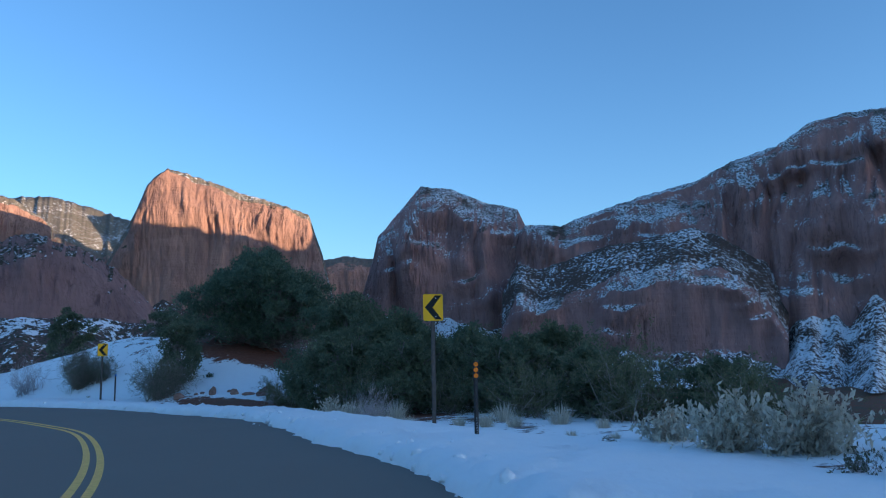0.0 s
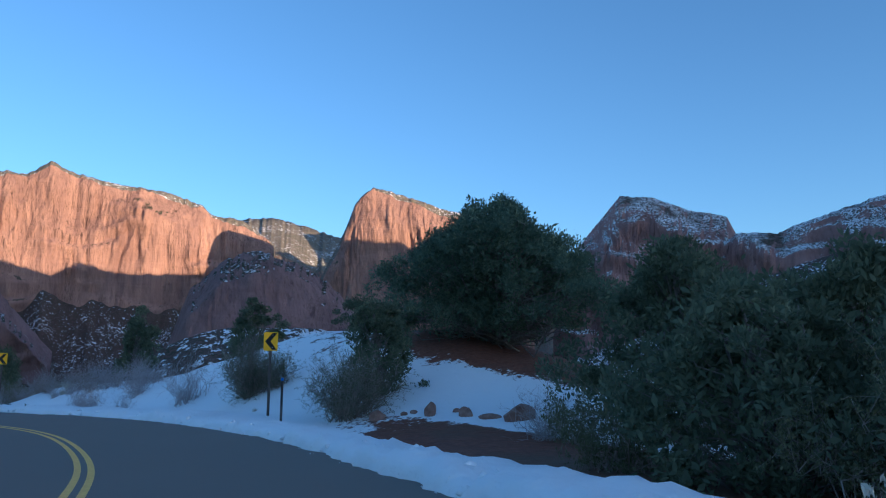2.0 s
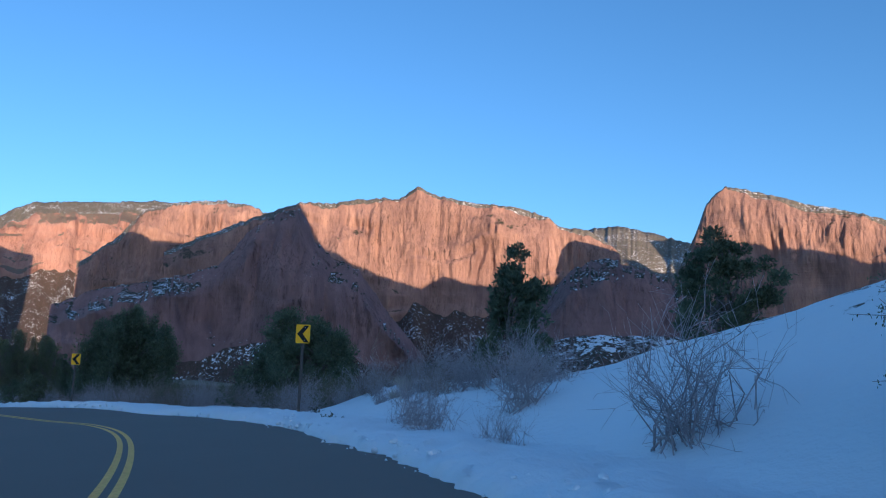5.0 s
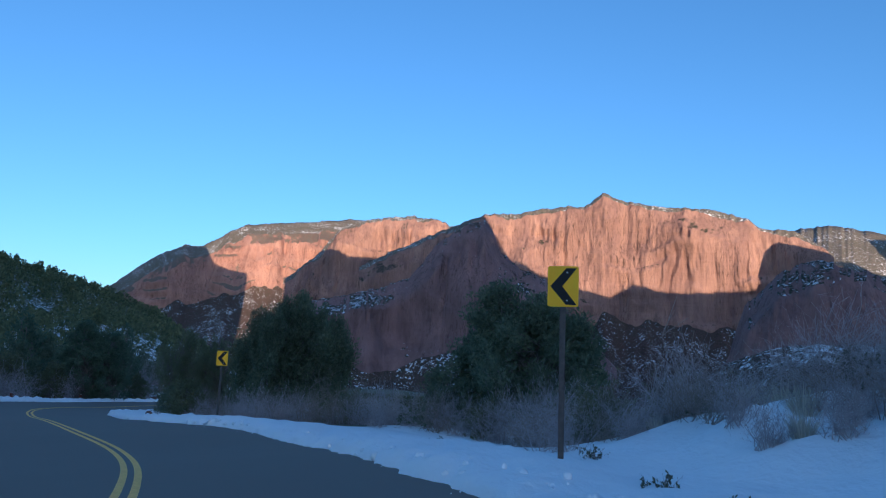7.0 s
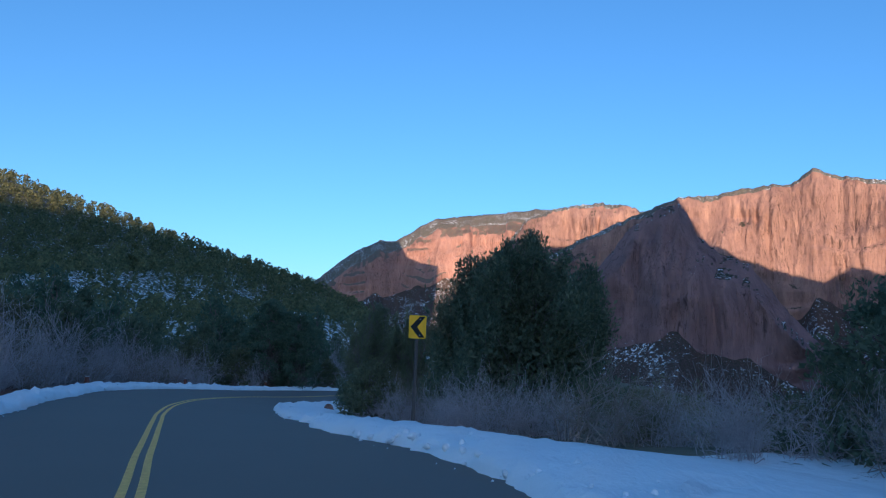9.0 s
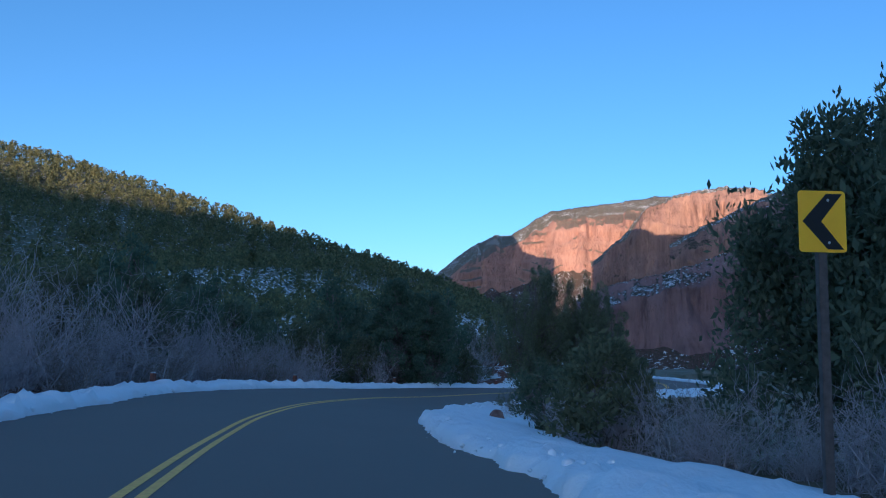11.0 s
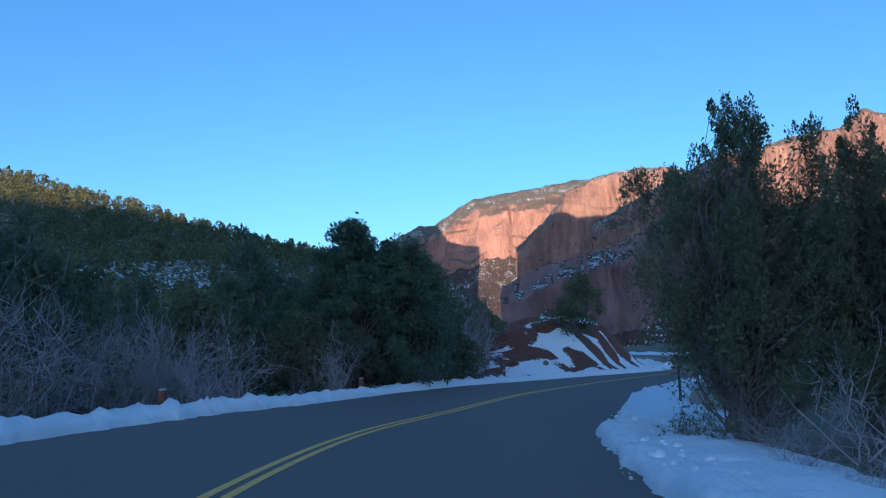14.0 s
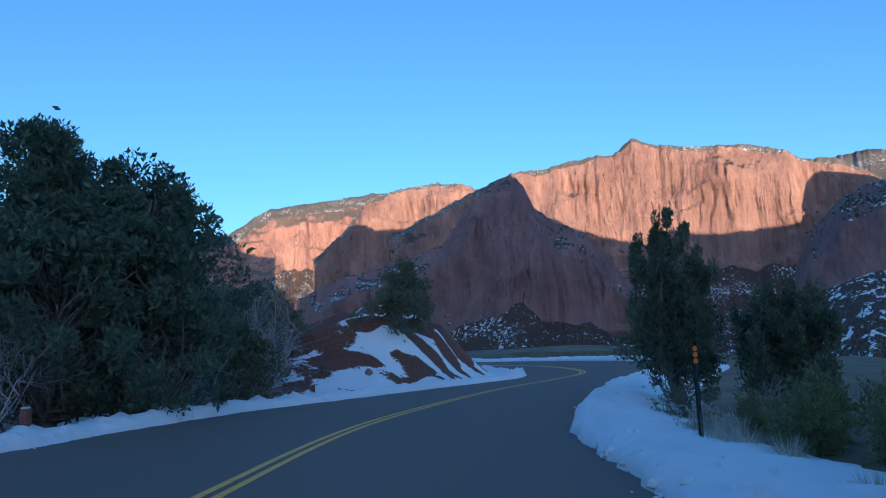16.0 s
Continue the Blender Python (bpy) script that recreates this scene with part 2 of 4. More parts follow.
def road_at(x, y):
    """Nearest road sample and signed sideways distance for arrays of points."""
    x, y = np.ravel(x), np.ravel(y)
    idx = np.empty(len(x), int)
    for a in range(0, len(x), 4000):
        d = (x[a:a + 4000, None] - RC[None, :, 0]) ** 2 + (y[a:a + 4000, None] - RC[None, :, 1]) ** 2
        idx[a:a + 4000] = d.argmin(1)
    dx, dy = x - RC[idx, 0], y - RC[idx, 1]
    side = np.sign(dx * RN[idx, 0] + dy * RN[idx, 1])
    return idx, side * np.hypot(dx, dy)


lats = np.linspace(-1, 1, 15)
all_i = np.arange(len(RC))
rv = np.stack([beside(all_i, t * (np.where(t < 0, WIDE_R, WIDE_L) + 0.5)) for t in lats], 1)
road = tagged(new("road", mesh_from("road", rv.reshape(-1, 3), grid_faces(len(RC), len(lats)), ASPHALT)),
              "dark grey two-lane asphalt road, cleared of snow", "road", kind="structure")
for lat in (-0.1, 0.1):
    a, b = beside(all_i, lat - 0.052), beside(all_i, lat + 0.052)
    lv = np.stack([a, b], 1)
    lv[:, :, 2] += 0.005
    tagged(new("road_marking", mesh_from("road_marking", lv.reshape(-1, 3), grid_faces(len(RC), 2), YELLOW_PAINT)),
           "worn yellow centre line painted on the asphalt", "road marking", kind="structure")


# ---- ground ----
def bell(x, y, cx, cy, sx, sy, turn=0.0):
    c, s = math.cos(turn), math.sin(turn)
    u, v = (x - cx) * c + (y - cy) * s, -(x - cx) * s + (y - cy) * c
    return np.exp(-0.5 * ((u / sx) ** 2 + (v / sy) ** 2))


def smooth(a, b, x):
    t = np.clip((x - a) / (b - a), 0, 1)
    return t * t * (3 - 2 * t)


def hill_axes(x, y):
    """Along the wooded hill's crest, and from it towards the road."""
    px, py = x + 400, y + 60
    return 0.4 * px + 0.917 * py, 0.917 * px - 0.4 * py


def ground_z(x, y, rough=True):
    x, y = np.ravel(np.asarray(x, float)), np.ravel(np.asarray(y, float))
    idx, lat = road_at(x, y)
    zr = RC[idx, 2] + np.clip(lat, -5, 5) * RC[idx, 3]
    out = np.abs(lat)
    # the wooded hill on the inner side
    along, near = hill_axes(x, y)
    crest = np.interp(along, [-420, -220, -90, -30, 0, 65, 131, 174, 207, 240, 320], [0, 38, 82, 87, 80, 62, 41, 29, 16, 4, 0])
    rise = np.interp(near, [-900, -120, -40, -10, 0, 60, 120, 180, 230, 270], [0, 0.5, 0.88, 0.98, 1.0, 0.72, 0.45, 0.2, 0.06, 0])
    spurs = 3.0 * np.sin(along / 11 + 1.4 * np.sin(along / 29) + near * 0.012) * np.exp(-((near - 120) / 50) ** 2) * smooth(-20, 10, along)
    # beyond the last bend the two sides run into one another
    past = (idx == len(RC) - 1) | (idx == 0)
    outer = np.where(past, smooth(-10, 90, -((x - RC[idx, 0]) * RN[idx, 0] + (y - RC[idx, 1]) * RN[idx, 1])), lat < 0)
    hill = np.where(past | (lat > 0), crest * rise + spurs, 0) * smooth(5, 60, out)
    # the canyon on the outer side
    fall = -outer * np.interp(out, [0, 12, 30, 120, 420, 900, 1500, 6000], [0, 0.2, 3.0, 22, 85, 105, 70, 40])
    knoll = 3.7 * bell(x, y, -20.5, 51.2, 9.5, 5.0, -0.64) + 1.9 * bell(x, y, -9.5, 45, 6.5, 5, -0.64) + 1.0 * bell(x, y, -37, 53.6, 4.5, 2.6, -0.5)
    knoll = knoll + 0.34 * (np.sin(2.3 * x + 1.1 * np.sin(1.7 * y)) * np.sin(2.1 * y + 0.7) + 0.4) * bell(x, y, -37, 51.6, 2.6, 1.6, -0.5)
    bank = 3.9 * bell(x, y, -131, 76.2, 8, 5, 0.4) + 2.5 * bell(x, y, -122.5, 70.6, 5, 3.6, 0.6)
    bank = bank + 0.42 * np.sin(bank * 3.1 + np.sin(x * 0.9) + 1.2 * np.sin(y * 1.3 + 0.4 * x)) * smooth(0.5, 2.0, bank)
    z = zr + hill + fall + knoll + bank
    if rough:
        n = np.array([fbm(a * 0.05, b * 0.05, 3.1) * 1.6 + fbm(a * 0.45, b * 0.45, 7.7, 3) * 0.16 for a, b in zip(x, y)])
        far = np.array([fbm(a * 0.004, b * 0.004, 9.0, 5) for a, b in zip(x, y)])
        z = z + n * smooth(4, 16, out) * 0.55 + far * np.where(lat > 0, 5, 18) * smooth(60, 300, out)
    bed = zr - 0.16
    side = np.where(lat < 0, WIDE_R[idx], WIDE_L[idx]) + 0.8
    return np.where(out < side, bed, bed + (z - bed) * smooth(side, side + 4.6, out))


def spaced(lo, hi, step, reach):
    mid = list(np.arange(lo, hi, step))
    d, right, left = step, [hi], [lo]
    while right[-1] < reach:
        d *= 1.16
        right.append(right[-1] + d)
        left.append(left[-1] - d)
    return np.array(left[:0:-1] + mid + right)


gx, gy = spaced(-150, 18, 0.7, 26000), spaced(-5, 105, 0.7, 26000)
X, Y = np.meshgrid(gx, gy)
gz = ground_z(X, Y)
ground_me = mesh_from("ground", np.stack([X.ravel(), Y.ravel(), gz], 1), grid_faces(len(gy), len(gx)), GROUND)
gi, glat = road_at(X, Y)
xr, yr, out = X.ravel(), Y.ravel(), np.abs(glat)
cover = 0.62 + 0.0 * xr
cover -= np.where((glat < 0) & (xr < -54), 0.5 * smooth(6.2, 7.6, out), 0)
cover -= 0.30 * smooth(9, 22, out)                                             # patchy under the scrub
cover -= np.where(glat < 0, 0.95 * np.exp(-((out - 7.7) / 1.7) ** 4) * bell(xr, yr, -7.6, 31.0, 4.6, 4.6, 0.4), 0)  # bare strip by the knoll
cover -= np.where(glat < 0, 0.4 * np.exp(-((out - 8.6) / 1.1) ** 4) * bell(xr, yr, -3.5, 24.0, 3.0, 4.0, 0.3), 0)
cover += 0.35 * bell(xr, yr, -17, 43, 9, 5, 0.5) + 0.35 * bell(xr, yr, -8, 34, 5, 2.2, 0.5)
cover -= 0.62 * bell(xr, yr, -9.5, 42.0, 8, 2.8, -0.35)
cover += 0.35 * bell(xr, yr, -9.5, 36.6, 3.5, 1.9, -0.4)
cover += 0.45 * bell(xr, yr, -38, 53, 6, 4, 0.4)
cut = bell(xr, yr, -126, 74, 10, 6.5, 0.4)
drift = np.array([fbm(a * 0.42 + 0.28 * b, b * 0.22 - 0.1 * a, h * 1.9, 5) if w > 0.02 else 0.0 for a, b, h, w in zip(xr, yr, gz, cut)])
cover -= cut * (0.5 - 1.7 * drift)
cover += np.where(glat > 0, 0.17 * smooth(13, 20, out) - 0.08 * smooth(60, 160, out) - 0.42 * smooth(6.0, 7.0, out) * smooth(16, 10, out) * smooth(115, 100, -xr), 0)
at = ground_me.attributes.new("snow", "FLOAT", "POINT")
at.data.foreach_set("value", cover.astype(np.float32))
dry = ground_me.attributes.new("litter", "FLOAT", "POINT")
dry.data.foreach_set("value", np.maximum(smooth(7, 12, out) * (glat > 0) * smooth(115, 100, -xr), np.maximum(smooth(14, 40, out) * (glat > 0), 0.85 * smooth(5, 7, out) * (glat < 0) * (xr < -44))).astype(np.float32))
tagged(new("ground", ground_me), "red earth under patchy winter snow, falling away to a canyon", "ground", kind="structure")


def snow_bank(side, first, last, width, label):
    """Ploughed snow along the edge of the asphalt: a lumpy steep lip, then a slope back to the ground."""
    pick = np.where((RS > first) & (RS < last))[0]
    s = np.arange(RS[pick[0]], RS[pick[-1]], 0.13)
    base = [np.interp(s, RS, RC[:, k]) for k in range(4)]
    nx, ny = np.interp(s, RS, RN[:, 0]), np.interp(s, RS, RN[:, 1])
    half = np.interp(s, RS, WIDE_R if side < 0 else WIDE_L)
    across = np.array([0, 0.05, 0.12, 0.22, 0.36, 0.55, 0.8, 1.1, 1.45, 1.85, 2.3, 2.8, 3.4, 4.0, 4.7, 5.4])
    rise = np.array([-0.06, 0.05, 0.12, 0.17, 0.2, 0.22, 0.22, 0.2, 0.18, 0.17, 0.16, 0.15, 0.13, 0.1, 0.03, -0.3])
    verts = []
    for k in range(len(s)):
        w = width(s[k]) / 4.7
        lip = half[k] + 0.05 + 0.30 * noise.noise((s[k] * 0.16, side * 5.0, 0)) + 0.16 * noise.noise((s[k] * 0.9, side * 9.0, 2)) + 0.12 * noise.noise((s[k] * 3.1, side * 9.0, 4))
        high = 1.0 + 0.5 * noise.noise((s[k] * 0.35, side * 3.0, 8))
        for j, (d, h) in enumerate(zip(across, rise)):
            off = side * (lip + d * w)
            x, y = base[0][k] + nx[k] * off, base[1][k] + ny[k] * off
            lump = (0.09 * noise.noise((x * 1.3, y * 1.3, 1)) + 0.07 * noise.noise((x * 3.7, y * 3.7, 5)) + 0.05 * noise.noise((x * 9, y * 9, 9)) + 0.16 * max(0.0, noise.noise((x * 4.6, y * 4.6, 11)) - 0.12) * (1.0 if j < 9 else 0.5) + (0.30 * max(0.0, noise.noise((x * 2.7, y * 2.7, 14)) - 0.15) if side > 0 and 3 < j < 10 else 0.0)) * (1 if 0 < j < 15 else 0)
            verts.append((x, y, base[2][k] + max(-5, min(5, off)) * base[3][k] + h * high + lump))
    v = np.array(verts)
    # the back of the bank follows the ground
    wide = len(across)
    for j, share in ((11, 0.25), (12, 0.5), (13, 0.75), (14, 1.0), (15, 1.0)):
        g = ground_z(v[j::wide, 0], v[j::wide, 1])
        v[j::wide, 2] += (g + (0.07, 0.07, 0.07, 0.02, -0.25)[j - 11] - v[j::wide, 2]) * share
    f = grid_faces(len(s), wide)
    ob = new("snow_bank", mesh_from("snow_bank", v, f if side < 0 else f[:, ::-1], SNOW))
    return tagged(ob, label, "snow bank", kind="structure")


snow_bank(-1, 50, 290, lambda s: float(np.interp(s, [0, 80, 89, 97, 103, 107, 111, 143, 153, 190, 200, 300], [4.6, 4.6, 3.6, 2.3, 2.3, 3.0, 4.6, 4.6, 3.3, 3.0, 2.6, 2.4])), "ploughed blue-white snow along the outer road edge")
snow_bank(1, 95, 290, lambda s: 2.2, "low ploughed snow ridge along the inner road edge")


# ---- mountains ----
def massif(name, rim, material, foot, label, cap=(60, 0.1), wall=0.6, lean=0.16, flute=(26, 11, 4), ledge=0.0, jag=8.0, cols=260, seed=0.0, skirt=1.7, back=500, debris=None, top=None):
    """A cliffed mountain: rim is its skyline; below it a cap slope, a fluted wall and an apron of debris down to foot."""
    r = np.array(rim, float)
    u = np.r_[0, np.cumsum(np.linalg.norm(np.diff(r[:, :2], axis=0), axis=1))]
    t = np.linspace(0, u[-1], cols)
    rx, ry, rz = (np.interp(t, u, r[:, k]) for k in range(3))
    nc, nk, nt = 7, 64, 22
    verts, width = [], 3 + nc + nk + nt
    for k in range(cols):
        x0, y0 = rx[k], ry[k]
        ox, oy = -50 - x0, 40 - y0
        d = math.hypot(ox, oy)
        ox, oy = ox / d, oy / d
        a = t[k]
        edge = min(1.0, k / 8, (cols - 1 - k) / 8)
        z0 = rz[k] + jag * (fbm(a / 60, seed, 1.0, 5) * 0.8 + 0.5 * fbm(a / 14, seed, 4.0, 3)) * edge
        capd, caph = cap
        ztop = z0 - caph * capd * (1 + 0.8 * min(1.0, 50 / capd) * fbm(a / 90, seed, 6.0, 3))
        zfoot = ztop - (ztop - foot) * wall * (1 + 0.14 * fbm(a / 110, seed, 11.0, 3))
        for b in (3, 2, 1):
            verts.append((x0 - ox * back * b / 3, y0 - oy * back * b / 3, z0 - (z0 - foot) * 0.12 * b))
        for c in range(nc):
            f = c / nc
            o = capd * f
            x, y = x0 + ox * o, y0 + oy * o
            verts.append((x, y, z0 + (ztop - z0) * f + (4.0 * fbm(x / 25, y / 25, seed, 4) if c else 0)))
        for c in range(nk):
            f = c / (nk - 1)
            z = ztop + (zfoot - ztop) * f
            o = capd + lean * (ztop - z)
            env = min(1.0, f * 5) * (0.55 + 0.45 * (1 - f))
            # buttresses and flutes run down the wall, wandering a little
            w = a + 14 * noise.noise((a / 70, z / 110, seed))
            b1 = 0.4 + 1.3 * noise.noise((w / 150, z / 170, seed + 2)) + 0.6 * abs(noise.noise((w / 70, z / 500, seed + 3)) * 2)
            b2 = abs(noise.noise((w / 34, z / 170, seed + 5)) * 2) ** 0.8 * (0.55 + 0.9 * noise.noise((a / 120, z / 90, seed + 9)))
            b3 = fbm(w / 12, z / 50, seed + 8, 3)
            rugged = min(1.25, max(0.12, 0.62 + 1.5 * noise.noise((a / 130, z / 260, seed + 30)) + 0.5 * (0.25 - f)))
            o += env * (flute[0] * b1 + rugged * (flute[1] * b2 + flute[2] * b3))
            if ledge:
                q = z / 60 + 1.1 * fbm(a / 260, z / 300, seed + 3, 3)
                step = math.floor(q) + smooth(0.5, 0.95, q % 1.0)
                o += ledge * (q - step) * min(1.0, f * 4) * max(0.0, 0.25 + 2.2 * noise.noise((a / 130, z / 100, seed + 14)))
            verts.append((x0 + ox * o, y0 + oy * o, z + (2.5 * noise.noise((a / 9, z / 9, seed)) if 0 < c < nk - 1 else 0)))
        ow = o
        for c in range(1, nt + 1):
            f = c / nt
            z = zfoot + (foot - zfoot) * f
            o = ow + skirt * (zfoot - foot) * f ** 1.25
            x, y = x0 + ox * o, y0 + oy * o
            g = 1 - abs(fbm(a / 80, o / 260, seed + 20, 4))
            verts.append((x, y, z + (g - 0.7) * 34 * math.sin(math.pi * min(1, f * 1.3)) * (1 - f) + 5 * fbm(x / 30, y / 30, seed, 3) * (1 - f)))
    v = np.array(verts).reshape(cols, width, 3)
    root = tagged(new(name), label, "mountain")
    for piece, lo, hi in (("summit", 0, 3 + nc), ("cliff_wall", 3 + nc, 2 + nc + nk), ("debris_slope", 2 + nc + nk, width - 1)):
        sub = v[:, lo:hi + 1]
        new(piece, mesh_from(piece, sub.reshape(-1, 3), grid_faces(cols, hi + 1 - lo)[:, ::-1], {"debris_slope": debris or material, "summit": top or material}.get(piece, material))).parent = root
    return root


massif("mesa", [(-3860, 700, 260), (-3860, 855, 395), (-3830, 970, 500), (-3790, 1120, 585), (-3770, 1190, 580), (-3705, 1380, 710), (-3610, 1625, 745), (-3495, 1865, 780), (-3350, 2100, 785), (-3200, 2350, 700)],
       FAR_ROCK, -60, "far red mesa with a grey snow-dusted cap, half in sun", cap=(150, 0.55), wall=0.40, lean=0.5, flute=(46, 16, 8), jag=9, top=DUSTED_CAP, debris=SCRUB_SLOPE, ledge=30, seed=3.0, skirt=2.0)
massif("cliff", [(-2700, 1180, 330), (-2655, 1305, 445), (-2630, 1360, 535), (-2570, 1475, 590), (-2490, 1600, 610), (-2420, 1705, 595), (-2380, 1780, 560), (-2300, 1900, 540)],
       RED, -60, "fluted red sandstone cliff, lit along its upper wall", cap=(40, 0.5), wall=0.62, ledge=22, top=DUSTED_CAP, flute=(40, 30, 11), jag=10, cols=300, seed=11.0, debris=SCRUB_SLOPE)
massif("cliff", [(-2150, 1200, 330), (-2070, 1335, 415), (-1990, 1450, 475), (-1930, 1530, 520), (-1870, 1605, 525), (-1770, 1710, 550), (-1720, 1765, 548), (-1665, 1795, 592), (-1610, 1845, 562), (-1530, 1885, 540), (-1395, 1980, 525), (-1310, 2035, 488), (-1285, 2050, 462), (-1205, 2100, 450), (-1120, 2140, 380)],
       RED, -70, "broad orange-red cliff wall with deep flutes, sunlit above a shadow line", cap=(30, 0.6), wall=0.60, ledge=20, top=DUSTED_CAP, flute=(30, 22, 9), jag=7, cols=460, seed=21.0, debris=SCRUB_SLOPE)
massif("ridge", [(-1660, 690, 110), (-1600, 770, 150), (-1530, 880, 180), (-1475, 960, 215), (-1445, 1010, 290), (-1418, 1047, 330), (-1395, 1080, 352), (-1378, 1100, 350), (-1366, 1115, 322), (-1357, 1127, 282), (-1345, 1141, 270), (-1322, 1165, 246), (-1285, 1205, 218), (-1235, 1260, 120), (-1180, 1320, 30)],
       SHADED_RED, -75, "shaded red sandstone ridge sloping into the canyon", cap=(30, 0.8), wall=0.66, lean=0.3, flute=(70, 34, 10), ledge=16, jag=8, cols=360, seed=31.0, debris=SCRUB_SLOPE)
massif("mountain", [(-1700, 2500, 560), (-1605, 2555, 570), (-1505, 2620, 570), (-1410, 2670, 580), (-1285, 2730, 550), (-1160, 2785, 505), (-1000, 2850, 420), (-800, 2900, 330)],
       FAR_ROCK, 0, "grey-green brushy mountain with patches of snow", cap=(420, 0.5), top=DUSTED_CAP, wall=0.35, flute=(30, 14, 5), jag=10, seed=37.0)
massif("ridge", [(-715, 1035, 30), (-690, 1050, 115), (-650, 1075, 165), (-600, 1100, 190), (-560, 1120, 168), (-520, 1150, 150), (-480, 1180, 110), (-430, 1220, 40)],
       SHADED_RED, -80, "rounded shaded red rock ridge with snow in its gullies", cap=(40, 0.6), wall=0.55, lean=0.5, flute=(22, 12, 5), jag=9, seed=43.0, debris=SNOWY_SLOPE)
massif("butte", [(-790, 1720, 180), (-735, 1750, 310), (-700, 1765, 415), (-660, 1780, 452), (-605, 1800, 438), (-530, 1825, 413), (-440, 1850, 385), (-335, 1870, 350), (-300, 1875, 245), (-270, 1890, 120)],
       RED, -60, "red sandstone butte with a sloping top, its upper face in sun", cap=(25, 0.7), ledge=16, top=DUSTED_CAP, wall=0.66, flute=(26, 22, 10), jag=6, cols=340, seed=53.0, debris=SCRUB_SLOPE)
massif("mesa", [(-900, 3500, 380), (-650, 3540, 425), (-465, 3570, 465), (-230, 3595, 435), (100, 3620, 420)],
       FAR_ROCK, 0, "distant hazy red mesa seen between the buttes", cap=(90, 0.5), wall=0.5, seed=59.0, cols=160)
massif("butte", [(-260, 2190, 90), (-205, 2190, 270), (-190, 2190, 340), (-140, 2195, 400), (-65, 2200, 490), (30, 2200, 480), (110, 2195, 445), (220, 2190, 415), (250, 2185, 350), (300, 2180, 300)],
       RED_SNOW, -70, "shaded dark red butte with snow on its ledges", cap=(50, 0.7), wall=0.72, lean=0.36, flute=(60, 30, 12), ledge=26, jag=5, cols=360, seed=61.0, debris=SNOWY_SLOPE)
massif("mountain", [(150, 2240, 300), (230, 2085, 350), (325, 2075, 347), (505, 2040, 405), (690, 1985, 450), (775, 1955, 495), (870, 1910, 520), (940, 1880, 568), (1020, 1835, 582), (1100, 1790, 582), (1190, 1850, 580), (1350, 1930, 540)],
       RED_SNOW, -75, "long shaded red cliff with snowfields on its terraces", cap=(30, 0.5), wall=0.78, lean=0.38, flute=(64, 40, 14), ledge=42, jag=6, cols=460, seed=71.0, skirt=2.4, debris=SNOWY_SLOPE)


massif("ridge", [(150, 1935, 150), (190, 1920, 222), (250, 1915, 208), (320, 1905, 232), (415, 1885, 262), (500, 1865, 272), (615, 1830, 297), (665, 1810, 272), (710, 1795, 240), (760, 1775, 200), (800, 1760, 120)],
       RED_SNOW, -75, "snowfield bench above a low red cliff", top=SPECKLED_SLOPE, cap=(150, 0.62), wall=0.75, lean=0.3, flute=(30, 16, 6), ledge=20, jag=5, seed=83.0, debris=SNOWY_SLOPE)
massif("slope", [(-485, 630, -40), (-465, 645, 5), (-450, 655, 20), (-425, 665, 32), (-405, 675, 38), (-330, 720, 40), (-230, 790, 25), (-120, 860, -20)],
       SPECKLED_SLOPE, -95, "brushy canyon slope speckled with snow", cap=(60, 0.4), wall=0.3, lean=1.6, flute=(16, 8, 3), jag=3, seed=89.0, cols=160, debris=SPECKLED_SLOPE, back=200)


def shading_ridge():
    """An unseen ridge added behind the road to block the low sun; its crest sets the shadow lines on the cliffs."""
    d = Vector((-TO_SUN.x, -TO_SUN.y)).normalized()
    n = Vector((d.y, -d.x))
    # crest heights fitted to the wanted shadow lines; the notch lets sun onto the hill
    line = [(-7000, 900), (-900, 900), (-652, 800), (-499, 830), (-420, 700), (-391, 679), (-311, 667), (-262, 650), (-245, 100), (-214, 79), (-193, 74), (-169, 68), (-145, 66), (-110, 65), (-92, 64), (-80, 95), (-62, 600),
            (0, 640), (126, 620), (158, 597), (211, 600), (265, 600), (317, 622), (455, 615), (484, 635), (554, 665), (580, 620), (600, 582), (639, 505), (700, 460), (853, 404), (911, 383), (940, 398), (967, 420),
            (1007, 405), (1052, 394), (1144, 388), (1201, 392), (1250, 395), (1300, 385), (1345, 378), (1377, 362), (1431, 352), (1478, 326), (1508, 320), (1560, 400), (1600, 520), (1650, 520), (1680, 470), (1760, 470),
            (1850, 640), (2200, 700), (7000, 900)]
    l, h = np.array(line, float).T
    s = np.unique(np.r_[np.arange(-7000, 7001, 70), np.arange(-280, 2000, 6)])
    z = np.interp(s, l, h) + 8000 * math.tan(SUN_EL)
    verts = []
    for a, b in zip(s, z):
        b += (1.0 if -262 < a < -62 else 6.0) * fbm(a / 45, 0.3, 2.0, 4) + 3 * fbm(a / 12, 0.8, 5.0, 3)
        for o, q in ((9800, -120), (8150, b * 0.93), (8000, b), (7800, b * 0.62), (7400, b * 0.2), (6900, -60)):
            verts.append((*(n * a - d * o), q))
    return tagged(new("ridge", mesh_from("ridge", np.array(verts), grid_faces(len(s), 6), SHADED_RED)), "unseen red rock ridge added behind the road to block the sun", "ridge")


shading_ridge()


